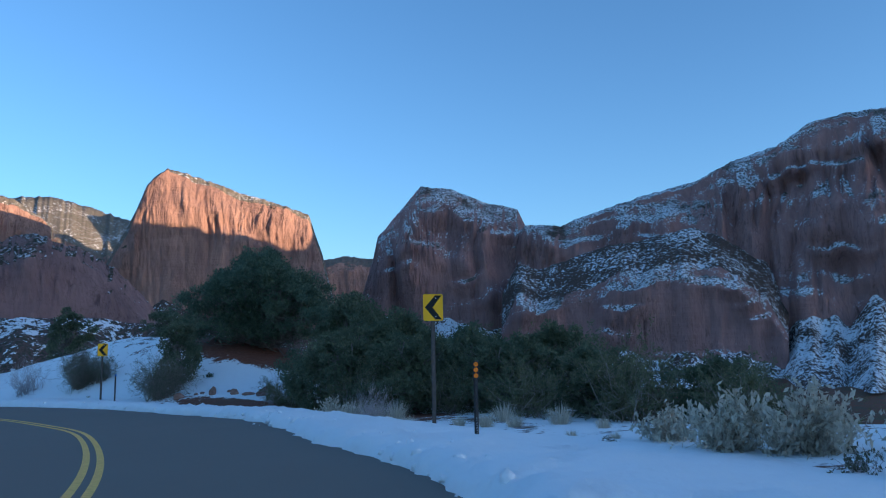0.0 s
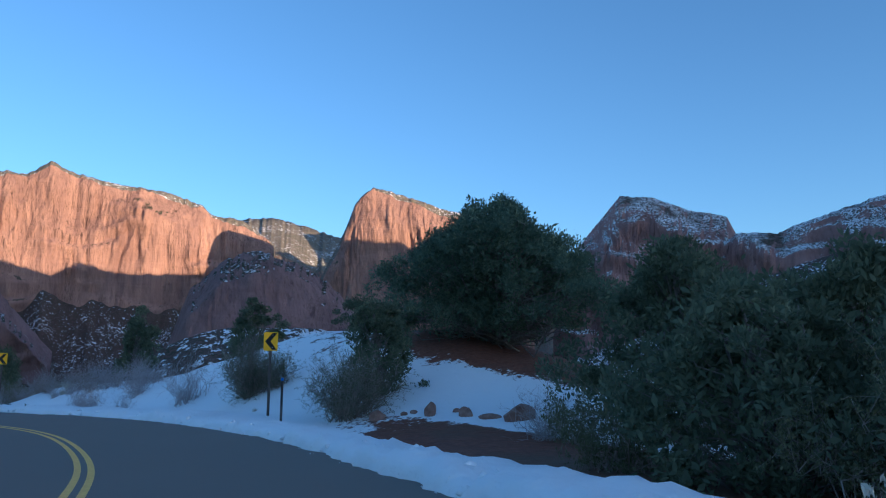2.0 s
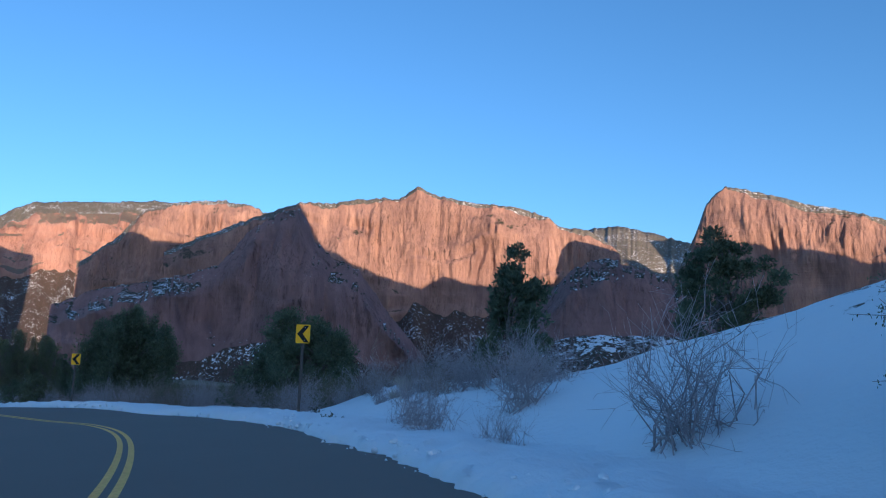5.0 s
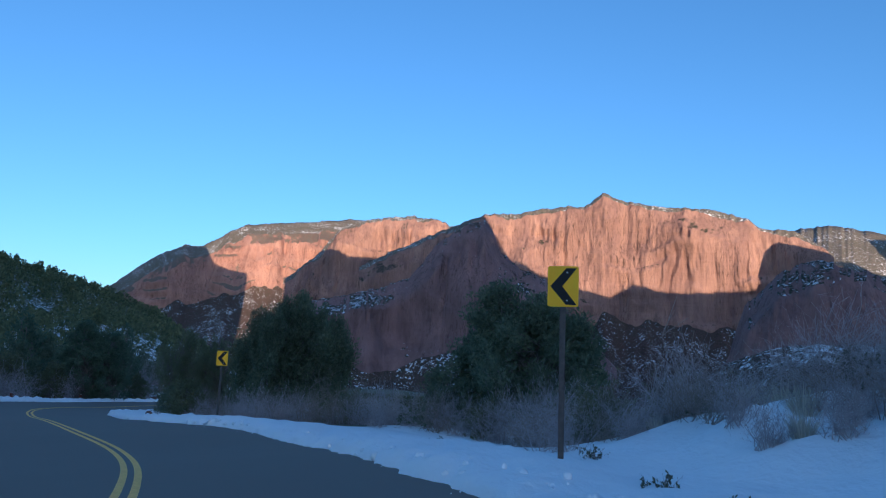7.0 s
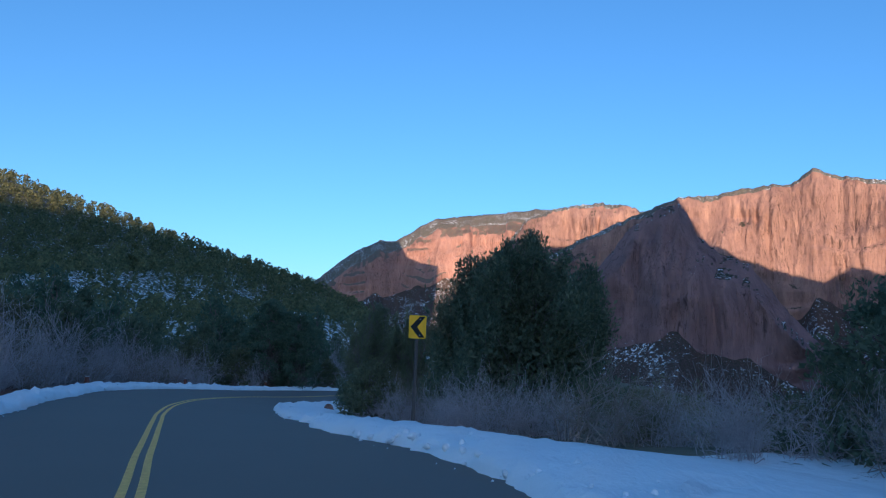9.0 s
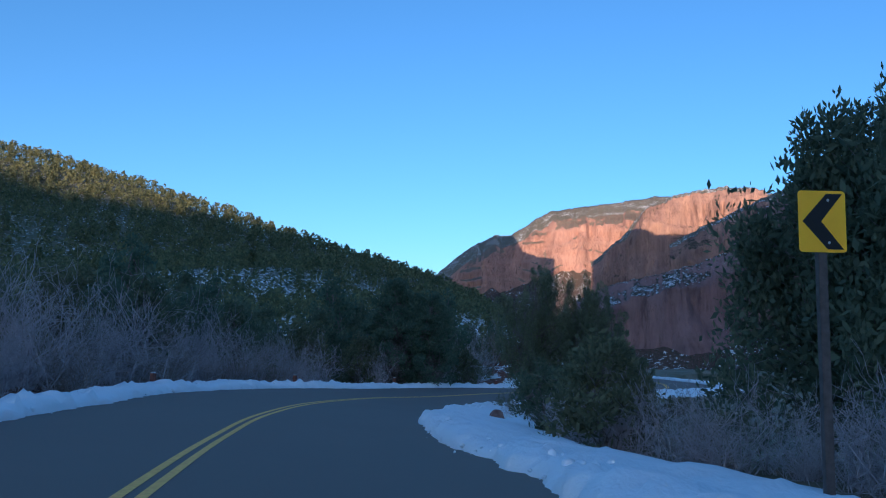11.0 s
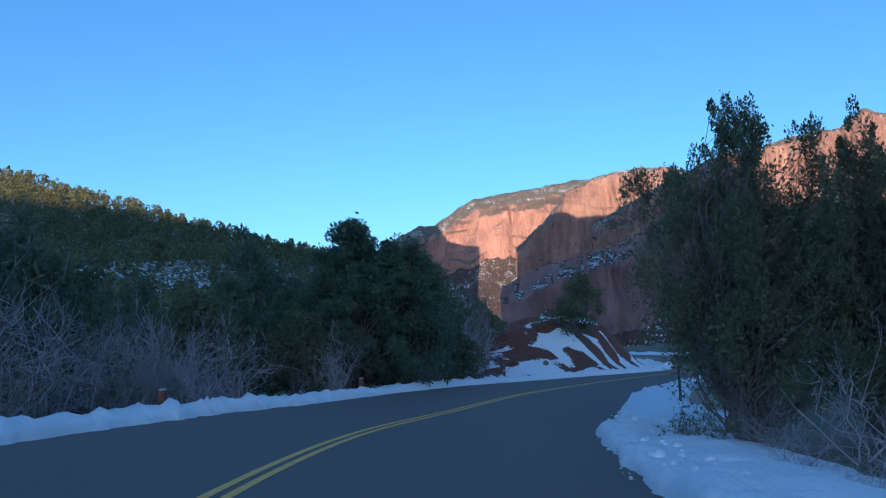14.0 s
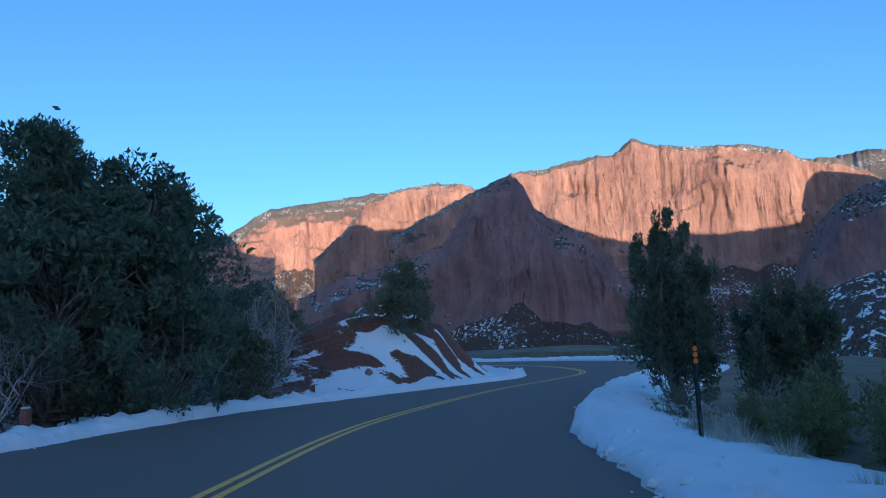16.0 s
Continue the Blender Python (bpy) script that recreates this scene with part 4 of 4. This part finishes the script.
for x, y, size, which in ((-26.9, 43.6, 0.5, 0), (-29.6, 44.8, 0.6, 0), (-31.5, 46.6, 0.8, 0), (-41.0, 51.0, 0.7, 1), (-42.8, 52.4, 0.5, 1), (-40.5, 54.0, 1.0, 1), (-47.8, 55.4, 0.9, 1),
                          (-50.5, 54.9, 0.7, 2), (-53.0, 54.2, 0.7, 1), (-59.0, 54.2, 0.8, 1), (-61.0, 53.9, 0.8, 2), (-63.6, 53.7, 0.7, 1), (-67.4, 53.6, 0.6, 2), (-70.6, 54.2, 0.7, 1), (-72.4, 54.6, 1.0, 2), (-55.0, 55.5, 1.0, 1),
                          (-46.0, 55.2, 1.1, 2), (-78.0, 55.0, 0.6, 1), (-80.4, 55.8, 0.65, 1), (-83.0, 57.0, 0.7, 1), (-84.2, 56.0, 0.5, 1), (-82.2, 55.2, 0.45, 1), (-86.9, 58.0, 0.6, 1), (-58.2, 56.6, 1.0, 2), (-13.7, 37.8, 0.6, 0),
                          (-37.2, 52.4, 0.55, 0), (-36.0, 51.6, 0.5, 0), (-38.6, 54.4, 0.6, 1), (-40.0, 53.9, 0.6, 2), (-39.4, 55.6, 0.8, 1), (-37.0, 54.8, 0.7, 0), (-35.4, 53.0, 0.6, 1), (-42.0, 55.0, 0.8, 2), (-33.6, 51.0, 0.9, 1), (-31.2, 50.6, 0.9, 1), (-7.0, 31.5, 0.6, 0), (-1.8, 19.5, 0.5, 0), (-29.0, 47.2, 0.9, 0), (-76.8, 56.6, 1.0, 2), (-97.0, 66.0, 0.6, 1)):
    again((bare, bare_b, bare_c)[which], x, y, rng.uniform(0, 360), size * rng.uniform(0.9, 1.1))
stand(shrub("dead_tree", 3.6, 1.8, 38, "bare dead tree with a few crooked branches", BROWN_TWIG, None, 3, 5, 0, category="tree", thick=0.02), -41.6, 55.5)

for x, y, size in ((-36.4, 50.2, 0.36), (-37.3, 50.9, 0.42), (-38.2, 51.9, 0.5), (-35.6, 50.4, 0.38), (-35.2, 51.3, 0.5), (-36.4, 52.0, 0.55), (-39.3, 52.4, 0.5), (-34.6, 50.7, 0.45), (-37.6, 52.6, 0.6), (-34.0, 50.2, 0.5), (-40.2, 52.0, 0.45), (-42.6, 51.9, 0.5), (-43.9, 52.8, 0.6), (-41.4, 52.9, 0.55)):
    again(bare_c if size > 0.47 else bare, x, y, rng.uniform(0, 360), size)

# pale rabbitbrush and dry grass
brush = stand(shrub("rabbitbrush", 0.95, 1.5, 41, "pale straw-coloured rabbitbrush in the snow", STRAW, STRAW, 80, 4, 2200, 0.10, "rabbitbrush", thick=0.006), 4.0, 11.2)
for x, y, size in ((4.9, 10.6, 1.1), (3.6, 12.7, 0.7), (-2.9, 20.6, 0.75), (-2.2, 25.3, 0.9), (-96.6, 63.6, 0.7), (5.9, 9.6, 0.6)):
    again(brush, x, y, rng.uniform(0, 360), size)
grass = stand(tuft("grass_tuft", 0.45, 0.7, 42, "dry straw-coloured grass tuft poking through snow", group="grass tufts"), -25.2, 41.5)
for x, y, size in ((0.3, 17.6, 0.9), (0.9, 17.2, 1.1), (1.5, 16.9, 1.0), (-0.9, 18.3, 0.9), (2.3, 14.2, 0.5), (-1.6, 19.3, 1.0), (2.9, 13.3, 0.5), (-18.0, 38.9, 0.5), (-95.3, 62.6, 1.4), (-95.9, 62.9, 1.5), (-94.4, 62.3, 1.2), (-96.9, 64.8, 1.5), (-92.2, 60.3, 1.2), (-80.0, 54.3, 1.1), (-79.0, 53.8, 1.0),
                   (-37.4, 52.2, 1.5), (-36.8, 51.7, 1.3), (-38.5, 53.2, 1.6), (-39.3, 54.3, 1.5), (-38.0, 54.6, 1.4), (-40.6, 53.2, 1.2), (-36.2, 50.6, 1.1), (3.2, 15.7, 0.8), (-2.6, 21.4, 1.7), (-2.0, 21.0, 1.5), (-1.3, 20.5, 1.6), (1.4, 18.7, 1.4), (2.6, 17.6, 1.5), (-4.5, 22.0, 0.9), (-26.8, 42.8, 0.6), (-40.3, 49.6, 0.7)):
    again(grass, x, y, rng.uniform(0, 360), size)
sage = stand(shrub("sagebrush", 0.45, 0.7, 43, "low grey-green sagebrush with a cap of snow", TWIG, SAGE, 20, 3, 500, 0.05, "sagebrush", thick=0.005), 4.6, 8.8)
for x, y, size in ((2.6, 12.4, 0.6), (5.4, 8.2, 1.2), (-35.0, 47.4, 1.0), (-33.8, 47.0, 0.8), (-36.4, 48.2, 1.1), (-43.4, 50.0, 1.2), (-45.0, 50.4, 0.9), (-39.2, 50.0, 0.9), (-37.8, 53.0, 1.8), (-39.6, 53.6, 1.6), (-36.6, 52.6, 1.5), (-41.0, 54.2, 1.7), (-118.5, 66.5, 1.2), (-113.8, 66.0, 1.0), (-120.3, 71.4, 1.3), (-122.6, 72.6, 1.1), (-121.6, 73.4, 0.9), (-124.8, 75.6, 1.4), (-127.4, 77.4, 1.3), (-123.8, 71.0, 1.5)):
    again(sage, x, y, rng.uniform(0, 360), size)

green = stand(shrub("green_brush", 1.25, 1.3, 63, "upright yellow-green brush beside the marker post", OLIVE_STEM, GREEN, 70, 5, 6000, 0.055, "green brush", thick=0.005), -94.6, 63.2, 0, 0.85)
for x, y, size in ((-93.2, 63.0, 0.9), (-95.2, 64.4, 0.95), (-92.4, 62.3, 0.7), (-96.8, 65.0, 0.65), (-93.7, 64.4, 0.95)):
    again(green, x, y, rng.uniform(0, 360), size)

for x, y, size in ((-84.5, 41.0, 1.5), (-87.0, 42.0, 1.7), (-90.2, 43.0, 1.4), (-93.0, 44.2, 1.8), (-96.0, 45.4, 1.5), (-80.5, 40.0, 1.6), (-76.5, 39.6, 1.4), (-99.6, 47.2, 1.4), (-102.5, 49.4, 1.6), (-73.0, 39.2, 1.5), (-111.0, 58.6, 1.3), (-106.2, 53.4, 1.2), (-88.6, 40.4, 2.0), (-95.0, 42.6, 2.0), (-82.4, 38.8, 1.9)):
    again((bare, bare_b)[rng.integers(2)], x, y, rng.uniform(0, 360), size, 0.05, 1.1)

# trees along the inner side and up the first slope
wood_a = stand(tree("pinyon_pine", 5.6, 4.2, 51, "dark green pinyon pine in the roadside wood", PINYON, 80, 46, 0.18, "pinyon", 0.08, 1, 1.1, "roadside wood", 1.0), -116.5, 61.0)
wood_b = stand(tree("juniper", 4.8, 4.0, 52, "dusty green juniper in the roadside wood", JUNIPER, 70, 46, 0.18, "juniper", 0.06, 2, 1.15, "roadside wood", 1.0), -98.6, 44.6)
wood_c = stand(tree("juniper", 4.2, 3.4, 53, "olive-green juniper in the roadside wood", OLIVE, 60, 46, 0.18, "round", 0.05, 2, 1.2, "roadside wood", 1.0), -104.0, 48.6)
spots = [(-113.5, 58.2, 0.9, 0), (-120.5, 57.0, 1.25, 0), (-120.8, 51.3, 1.3, 0), (-110.5, 50.0, 1.0, 1), (-115.5, 53.0, 1.1, 1), (-119.5, 63.0, 0.85, 1), (-123.5, 66.5, 0.7, 2), (-126.0, 62.0, 1.1, 0),
         (-92.5, 41.0, 0.95, 1), (-88.0, 38.5, 1.0, 2), (-96.0, 39.5, 1.1, 0), (-103.0, 42.5, 1.1, 0), (-83.0, 36.5, 0.9, 1), (-78.0, 34.5, 0.8, 2), (-90.0, 33.0, 1.2, 1), (-108.0, 44.5, 1.15, 1), (-101.0, 35.5, 1.25, 2),
         (-114.0, 46.0, 1.2, 1), (-128.5, 68.0, 0.75, 0), (-133.5, 66.5, 0.9, 1), (-72.0, 33.5, 0.8, 1), (-84.0, 28.5, 1.1, 0), (-95.0, 29.5, 1.2, 1), (-109.0, 36.5, 1.3, 0), (-118.0, 40.0, 1.3, 1), (-126.5, 54.0, 1.3, 1), (-131.0, 58.5, 1.2, 0),
         (-106.5, 52.2, 0.75, 2), (-112.4, 61.0, 0.6, 2)]
for x, y, size, which in spots:
    again((wood_a, wood_b, wood_c)[which], x, y, rng.uniform(0, 360), size * rng.uniform(1.0, 1.2), 0.1, rng.uniform(0.95, 1.2))
for s in np.arange(126, 168, 1.0):
    k = int(np.searchsorted(RS, s))
    x, y = RC[k, :2] - RN[k] * (rng.uniform(7.0, 8.0) + 2.8 * smooth(154, 144, s))
    again((bare_b, bare, bare_b)[rng.integers(3)], x, y, rng.uniform(0, 360), rng.uniform(0.5, 0.85))
for s in np.arange(100, 190, 0.9):
    k = int(np.searchsorted(RS, s))
    if k >= len(RC):
        break
    lat = rng.uniform(6.6, 11.5)
    x, y = RC[k, :2] + RN[k] * lat
    if x < -64:
        again((bare, bare_b, bare_c)[rng.integers(3)], x, y, rng.uniform(0, 360), rng.uniform(0.7, 1.25) * (1 + 0.5 * smooth(8, 11, lat)))
stand(shrub("bare_tree", 5.2, 3.6, 54, "leafless grey tree between the pines", TWIG, None, 30, 10, 0, category="tree", thick=0.016), -114.0, 61.8)
stand(shrub("dead_tree", 6.6, 1.6, 55, "thin dead tree rising above the pines", BROWN_TWIG, None, 5, 12, 0, category="tree", thick=0.02), -119.6, 64.9)


def far_trees(name, spots, low, high, per, leaf, label, size):
    """Many small evergreens too far to tell apart, as one body."""
    r = np.random.default_rng(77)
    sh = Shape()
    z = ground_z(spots[:, 0], spots[:, 1])
    for (x, y), g in zip(spots, z):
        h = r.uniform(low, high)
        w = h * r.uniform(0.55, 0.95)
        k = per
        f = r.uniform(0.05, 1, k) ** 0.8
        a = r.uniform(0, 6.28, k)
        rad = w / 2 * np.sin(np.pi * (0.25 + 0.72 * f)) ** 0.7 * r.uniform(0.5, 1.05, k)
        p = np.stack([x + np.cos(a) * rad, y + np.sin(a) * rad, g + h * f - 0.1], 1)
        ax = unit(r.normal(size=(k, 3)) + (0, 0, 0.5))
        ln = size * h * r.uniform(0.7, 1.4, k)
        sh.cards(p, ln, ln * 0.55, ax, r)
    return tagged(new(name, sh.mesh(name, leaf)), label, "trees", kind="stuff")


def scatter(count, box, keep):
    r = np.random.default_rng(int(box[0] * -1) + count)
    p = np.stack([r.uniform(box[0], box[1], count), r.uniform(box[2], box[3], count)], 1)
    _, lat = road_at(p[:, 0], p[:, 1])
    return p[keep(p[:, 0], p[:, 1], lat)]


def on_hill(lo, hi):
    def keep(x, y, lat):
        along, near = hill_axes(x, y)
        return ((lat > 24) | (x < -215) & (near < 110) & (along < 225)) & (near > lo) & (near < hi) & (along > -140) & (along < 330)
    return keep


far_trees("hill_wood", scatter(5200, (-420, -75, -200, 260), on_hill(140, 285)), 2.6, 5.2, 64, FOREST, "juniper and pinyon wood on the near hillside", 0.19)
far_trees("hill_wood", scatter(15000, (-560, -130, -200, 260), on_hill(-25, 150)), 2.2, 4.6, 40, FOREST, "olive-green juniper wood climbing to the sunlit crest", 0.23)
far_trees("hill_wood", scatter(2600, (-470, -260, -160, 130), on_hill(-35, 90)), 2.0, 4.2, 40, FOREST, "thick low juniper wood along the sunlit crest", 0.2)
far_trees("canyon_wood", scatter(900, (-160, 120, 55, 330), lambda x, y, lat: lat < -26), 2.2, 4.2, 40, FOREST, "scattered junipers on the slope falling into the canyon", 0.14)
far_trees("canyon_wood", scatter(4200, (-900, 700, 250, 1250), lambda x, y, lat: lat < -60), 3.0, 6.0, 10, FOREST, "dotted junipers on the snowy canyon floor", 0.34)


# ---- signs and posts ----
SIGN_YELLOW = plain("reflective_yellow", (0.98, 0.52, 0.01), 0.45, vary=0.06, scale=3.0)
SIGN_BLACK = plain("sign_black", (0.012, 0.012, 0.013), 0.5, vary=0.2)
BACK = plain("bare_aluminium", (0.45, 0.46, 0.47), 0.45, 0.8, vary=0.1)
POST_BROWN = plain("brown_painted_post", (0.10, 0.082, 0.072), 0.7, vary=0.3, scale=10.0)
STEEL = plain("dark_steel_post", (0.055, 0.05, 0.05), 0.55, 0.3, vary=0.3, scale=20.0)
AMBER = plain("amber_reflector", (0.95, 0.24, 0.02), 0.25, vary=0.1)
BLUE_CAP = plain("blue_reflector", (0.03, 0.16, 0.55), 0.35, vary=0.1)
WHITE_CAP = plain("white_post_top", (0.7, 0.7, 0.7), 0.6, vary=0.1)
WOOD_POST = plain("weathered_red_post", (0.20, 0.085, 0.06), 0.85, vary=0.35, scale=9.0, relief=0.01)


def prism(outline, depth, front):
    """A flat plate from an outline in x and z, from y = front back by depth, with a fine bevel."""
    bm = bmesh.new()
    f = bm.faces.new([bm.verts.new((x, front, z)) for x, z in outline])
    got = bmesh.ops.extrude_face_region(bm, geom=[f])
    bmesh.ops.translate(bm, vec=(0, depth, 0), verts=[v for v in got["geom"] if isinstance(v, bmesh.types.BMVert)])
    bmesh.ops.recalc_face_normals(bm, faces=bm.faces)
    return bm


def solid(name, bm, material):
    me = bpy.data.meshes.new(name)
    bm.to_mesh(me)
    bm.free()
    me.materials.append(material)
    return me


def box(x0, x1, y0, y1, z0, z1, bevel=0.006):
    bm = bmesh.new()
    bmesh.ops.create_cube(bm, size=1)
    for v in bm.verts:
        v.co = ((x0 + x1) / 2 + v.co.x * (x1 - x0), (y0 + y1) / 2 + v.co.y * (y1 - y0), (z0 + z1) / 2 + v.co.z * (z1 - z0))
    bmesh.ops.bevel(bm, geom=bm.edges[:], offset=bevel, segments=2, affect="EDGES")
    return bm


def disc(x, y, z, r, depth, sides=20):
    """A round plate facing -y, slightly domed."""
    bm = bmesh.new()
    bmesh.ops.create_cone(bm, cap_ends=True, segments=sides, radius1=r * 0.86, radius2=r, depth=depth,
                          matrix=Matrix.Translation((x, y, z)) @ Matrix.Rotation(radians(-90), 4, "X"))
    return bm


def rounded(w, h, r, k=5):
    pts = []
    for cx, cz, a0 in ((w / 2 - r, h / 2 - r, 0), (-w / 2 + r, h / 2 - r, 90), (-w / 2 + r, -h / 2 + r, 180), (w / 2 - r, -h / 2 + r, 270)):
        for i in range(k):
            a = radians(a0 + 90 * i / (k - 1))
            pts.append((cx + r * math.cos(a), cz + r * math.sin(a)))
    return pts


def chevron_sign(mid):
    """Sign with its panel centred at the height mid over the ground."""
    root = tagged(new("chevron_sign"), "yellow road sign with a black left-pointing chevron on a brown post", "road sign", "bend signs")
    part("post", solid("post", box(-0.042, 0.042, 0.006, 0.09, -0.4, mid + 0.25), POST_BROWN), root)
    up = lambda pts: [(x, z + mid) for x, z in pts]  # noqa: E731
    panel = part("panel", solid("panel", prism(up(rounded(0.457, 0.61, 0.035)), 0.004, -0.004), SIGN_YELLOW), root, "reflective yellow panel")
    part("panel_back", solid("panel_back", prism(up(rounded(0.45, 0.603, 0.033)), 0.003, 0.0015), BACK), panel, "bare metal back of the panel")
    arrow = [(-0.19, 0.0), (0.045, 0.275), (0.20, 0.275), (-0.01, 0.0), (0.20, -0.275), (0.045, -0.275)]
    bm = prism(up(arrow[:4]), 0.002, -0.006)
    part("chevron", solid("chevron", bm, SIGN_BLACK), panel, "black upper half of the chevron")
    part("chevron", solid("chevron", prism(up([arrow[0], arrow[3], arrow[4], arrow[5]]), 0.002, -0.006), SIGN_BLACK), panel, "black lower half of the chevron")
    for z in (0.21, -0.21):
        part("bolt", solid("bolt", disc(0.06, -0.009, mid + z, 0.014, 0.006, 12), BACK), panel, "bright steel bolt")
    return root


for x, y, turn, mid_z in ((-0.25, 17.4, 9, 2.39), (-16.82, 37.6, 31, 1.77), (-38.94, 49.0, 44, 1.31), (-62.4, 52.1, 76, 0.25)):
    z = float(ground_z(x, y)[0])
    chevron_sign(mid_z - z).matrix_basis = pose(x, y, z, 0, 0, turn)


def delineator(high, caps, label, cap=AMBER):
    root = tagged(new("delineator_post"), label, "marker post", "marker posts")
    bm = bmesh.new()
    # a folded steel channel
    prof = [(-0.035, 0.018), (-0.022, 0.018), (-0.012, -0.012), (0.012, -0.012), (0.022, 0.018), (0.035, 0.018), (0.035, 0.022), (0.018, 0.022), (0.010, -0.008), (-0.010, -0.008), (-0.018, 0.022), (-0.035, 0.022)]
    rings = [[bm.verts.new((x, y, z)) for x, y in prof] for z in (-0.4, high)]
    for i in range(len(prof)):
        j = (i + 1) % len(prof)
        bm.faces.new((rings[0][i], rings[0][j], rings[1][j], rings[1][i]))
    bm.faces.new(rings[1])
    bmesh.ops.recalc_face_normals(bm, faces=bm.faces)
    post = part("channel_post", solid("channel_post", bm, STEEL), root, "dark perforated steel channel")
    hole = solid("hole", disc(0, -0.0135, 0, 0.006, 0.003, 8), WHITE_CAP)
    for k in range(14):
        ob = part("hole", hole, post)
        ob.location = (0, 0, 0.03 + 0.026 * k)
    if caps:
        plate = part("plate", solid("plate", prism([(x, z + high - 0.02) for x, z in rounded(0.085, 0.29, 0.02)], 0.004, -0.018), STEEL), root)
        for k in range(caps):
            part("reflector", solid("reflector", disc(0, -0.024, high + 0.075 - 0.09 * k, 0.039, 0.012), cap), plate, "round amber reflector")
    else:
        part("cap", solid("cap", box(-0.038, 0.038, -0.02, 0.026, high - 0.07, high + 0.01, 0.004), BLUE_CAP), root, "blue reflective cap")
    return root


for x, y, z0, turn, high, caps, label in ((0.49, 12.24, -0.03, 8, 1.12, 3, "dark steel marker post with three amber reflectors"), (-14.87, 34.66, -0.53, 33, 1.15, 0, "slim dark steel marker post with a blue top"),
                                          (-95.65, 62.2, -3.85, 62, 1.22, 3, "dark steel marker post with amber reflectors at a bend")):
    delineator(high, caps, label).matrix_basis = pose(x, y, z0, 0, 0, turn)

for x, y, top in ((-83.0, 43.0, 0.55), (-93.9, 47.9, 0.6), (-103.9, 54.3, 0.62), (-112.9, 63.6, 0.55)):
    root = tagged(new("roadside_post"), "short weathered red-brown wooden post behind the snow", "post", "wooden posts")
    part("shaft", solid("shaft", box(-0.075, 0.075, -0.075, 0.075, -0.4, top, 0.012), WOOD_POST), root)
    part("cap", solid("cap", box(-0.07, 0.07, -0.07, 0.07, top, top + 0.035, 0.015), WHITE_CAP), root, "thin cap of snow")
    root.matrix_basis = pose(x, y, float(ground_z(x, y)[0]) + 0.1, 0, 0, 60)


# ---- rocks ----
def rock_stone_mat():
    m, n, l, b = mat("loose_sandstone", 0.9)
    f = noise_node(n, l, 4.0, 8.0, 0.65)
    l.new(ramp(n, l, f, (0.3, (0.17, 0.09, 0.07)), (0.55, (0.30, 0.19, 0.15)), (0.75, (0.38, 0.28, 0.23))), b.inputs["Base Color"])
    bump(n, l, b, f, 0.7, 0.05)
    return m


STONE = rock_stone_mat()


def boulder(w, d, h, seed):
    """A stone broken along a few planes, with worn corners."""
    bm = bmesh.new()
    bmesh.ops.create_icosphere(bm, subdivisions=3, radius=0.62)
    r = random.Random(seed)
    planes = [(Vector((r.gauss(0, 1), r.gauss(0, 1), r.gauss(0, 0.7))).normalized(), r.uniform(0.36, 0.52)) for _ in range(9)]
    for v in bm.verts:
        c = v.co.copy()
        for n, far in planes:
            over = c.dot(n) - far
            if over > 0:
                c -= n * over * 0.94
        c += c.normalized() * (noise.noise(c * 2.6 + Vector((seed, 0, 0))) * 0.07 + noise.noise(c * 8 + Vector((0, seed, 0))) * 0.025)
        v.co = (c.x * w, c.y * d, c.z * h)
    me = solid("boulder", bm, STONE)
    return tagged(new("boulder", me), "weathered brown sandstone boulder lying in snow", "rock", "boulders")


for x, y, w, d, h, s in ((-12.06, 34.95, 0.46, 0.32, 0.34, 1), (-10.62, 35.1, 0.34, 0.3, 0.52, 2), (-9.95, 35.45, 0.2, 0.2, 0.16, 3), (-9.58, 35.0, 0.44, 0.32, 0.32, 4), (-8.85, 34.55, 0.56, 0.36, 0.18, 5), (-7.95, 34.35, 1.0, 0.6, 0.5, 6),
                         (-11.4, 35.2, 0.3, 0.2, 0.12, 7), (-11.15, 35.35, 0.2, 0.18, 0.12, 8), (-118.0, 68.4, 0.4, 0.3, 0.3, 9), (4.9, 8.0, 0.5, 0.4, 0.3, 10), (-78.3, 53.5, 0.55, 0.5, 0.6, 11), (-14.5, 34.9, 0.7, 0.4, 0.12, 13)):
    stand(boulder(w, d, h, s * 3.1), x, y, s * 40, 1.0, -h * 0.12)

# clods broken off the ploughed snow
r = np.random.default_rng(9)
clods = Shape()
lump = bmesh.new()
bmesh.ops.create_icosphere(lump, subdivisions=1, radius=1.0)
lump_v = np.array([v.co[:] for v in lump.verts])
lump_f = [[v.index for v in f.verts] for f in lump.faces]
lump.free()
for _ in range(2600):
    s, side = r.uniform(60, 205), r.choice([-1, -1, 1])
    if side > 0 and s < 110:
        continue
    k = min(int(np.searchsorted(RS, s)), len(RC) - 1)
    over = r.normal(0.25, 0.35)
    if over < -0.12 or over < 0.05 and r.uniform() < 0.6:
        continue
    lat = side * ((WIDE_R if side < 0 else WIDE_L)[k] + over)
    p = beside(np.array([k]), lat)[0]
    size = r.uniform(0.10, 0.29) ** 2 * (1 if over > 0.1 else 0.4)
    top = float(np.interp(over, [0.0, 0.1, 0.35, 0.9], [size * 0.4, 0.06, 0.19, 0.2]))
    body = lump_v * size * r.uniform(0.7, 1.25, 3) * r.uniform(0.75, 1.25, (len(lump_v), 1))
    clods.add(p + (0, 0, top) + body, lump_f)
tagged(new("snow_clods", clods.mesh("snow_clods", SNOW, True)), "small clods of snow scattered along the ploughed edge", "snow", kind="stuff")
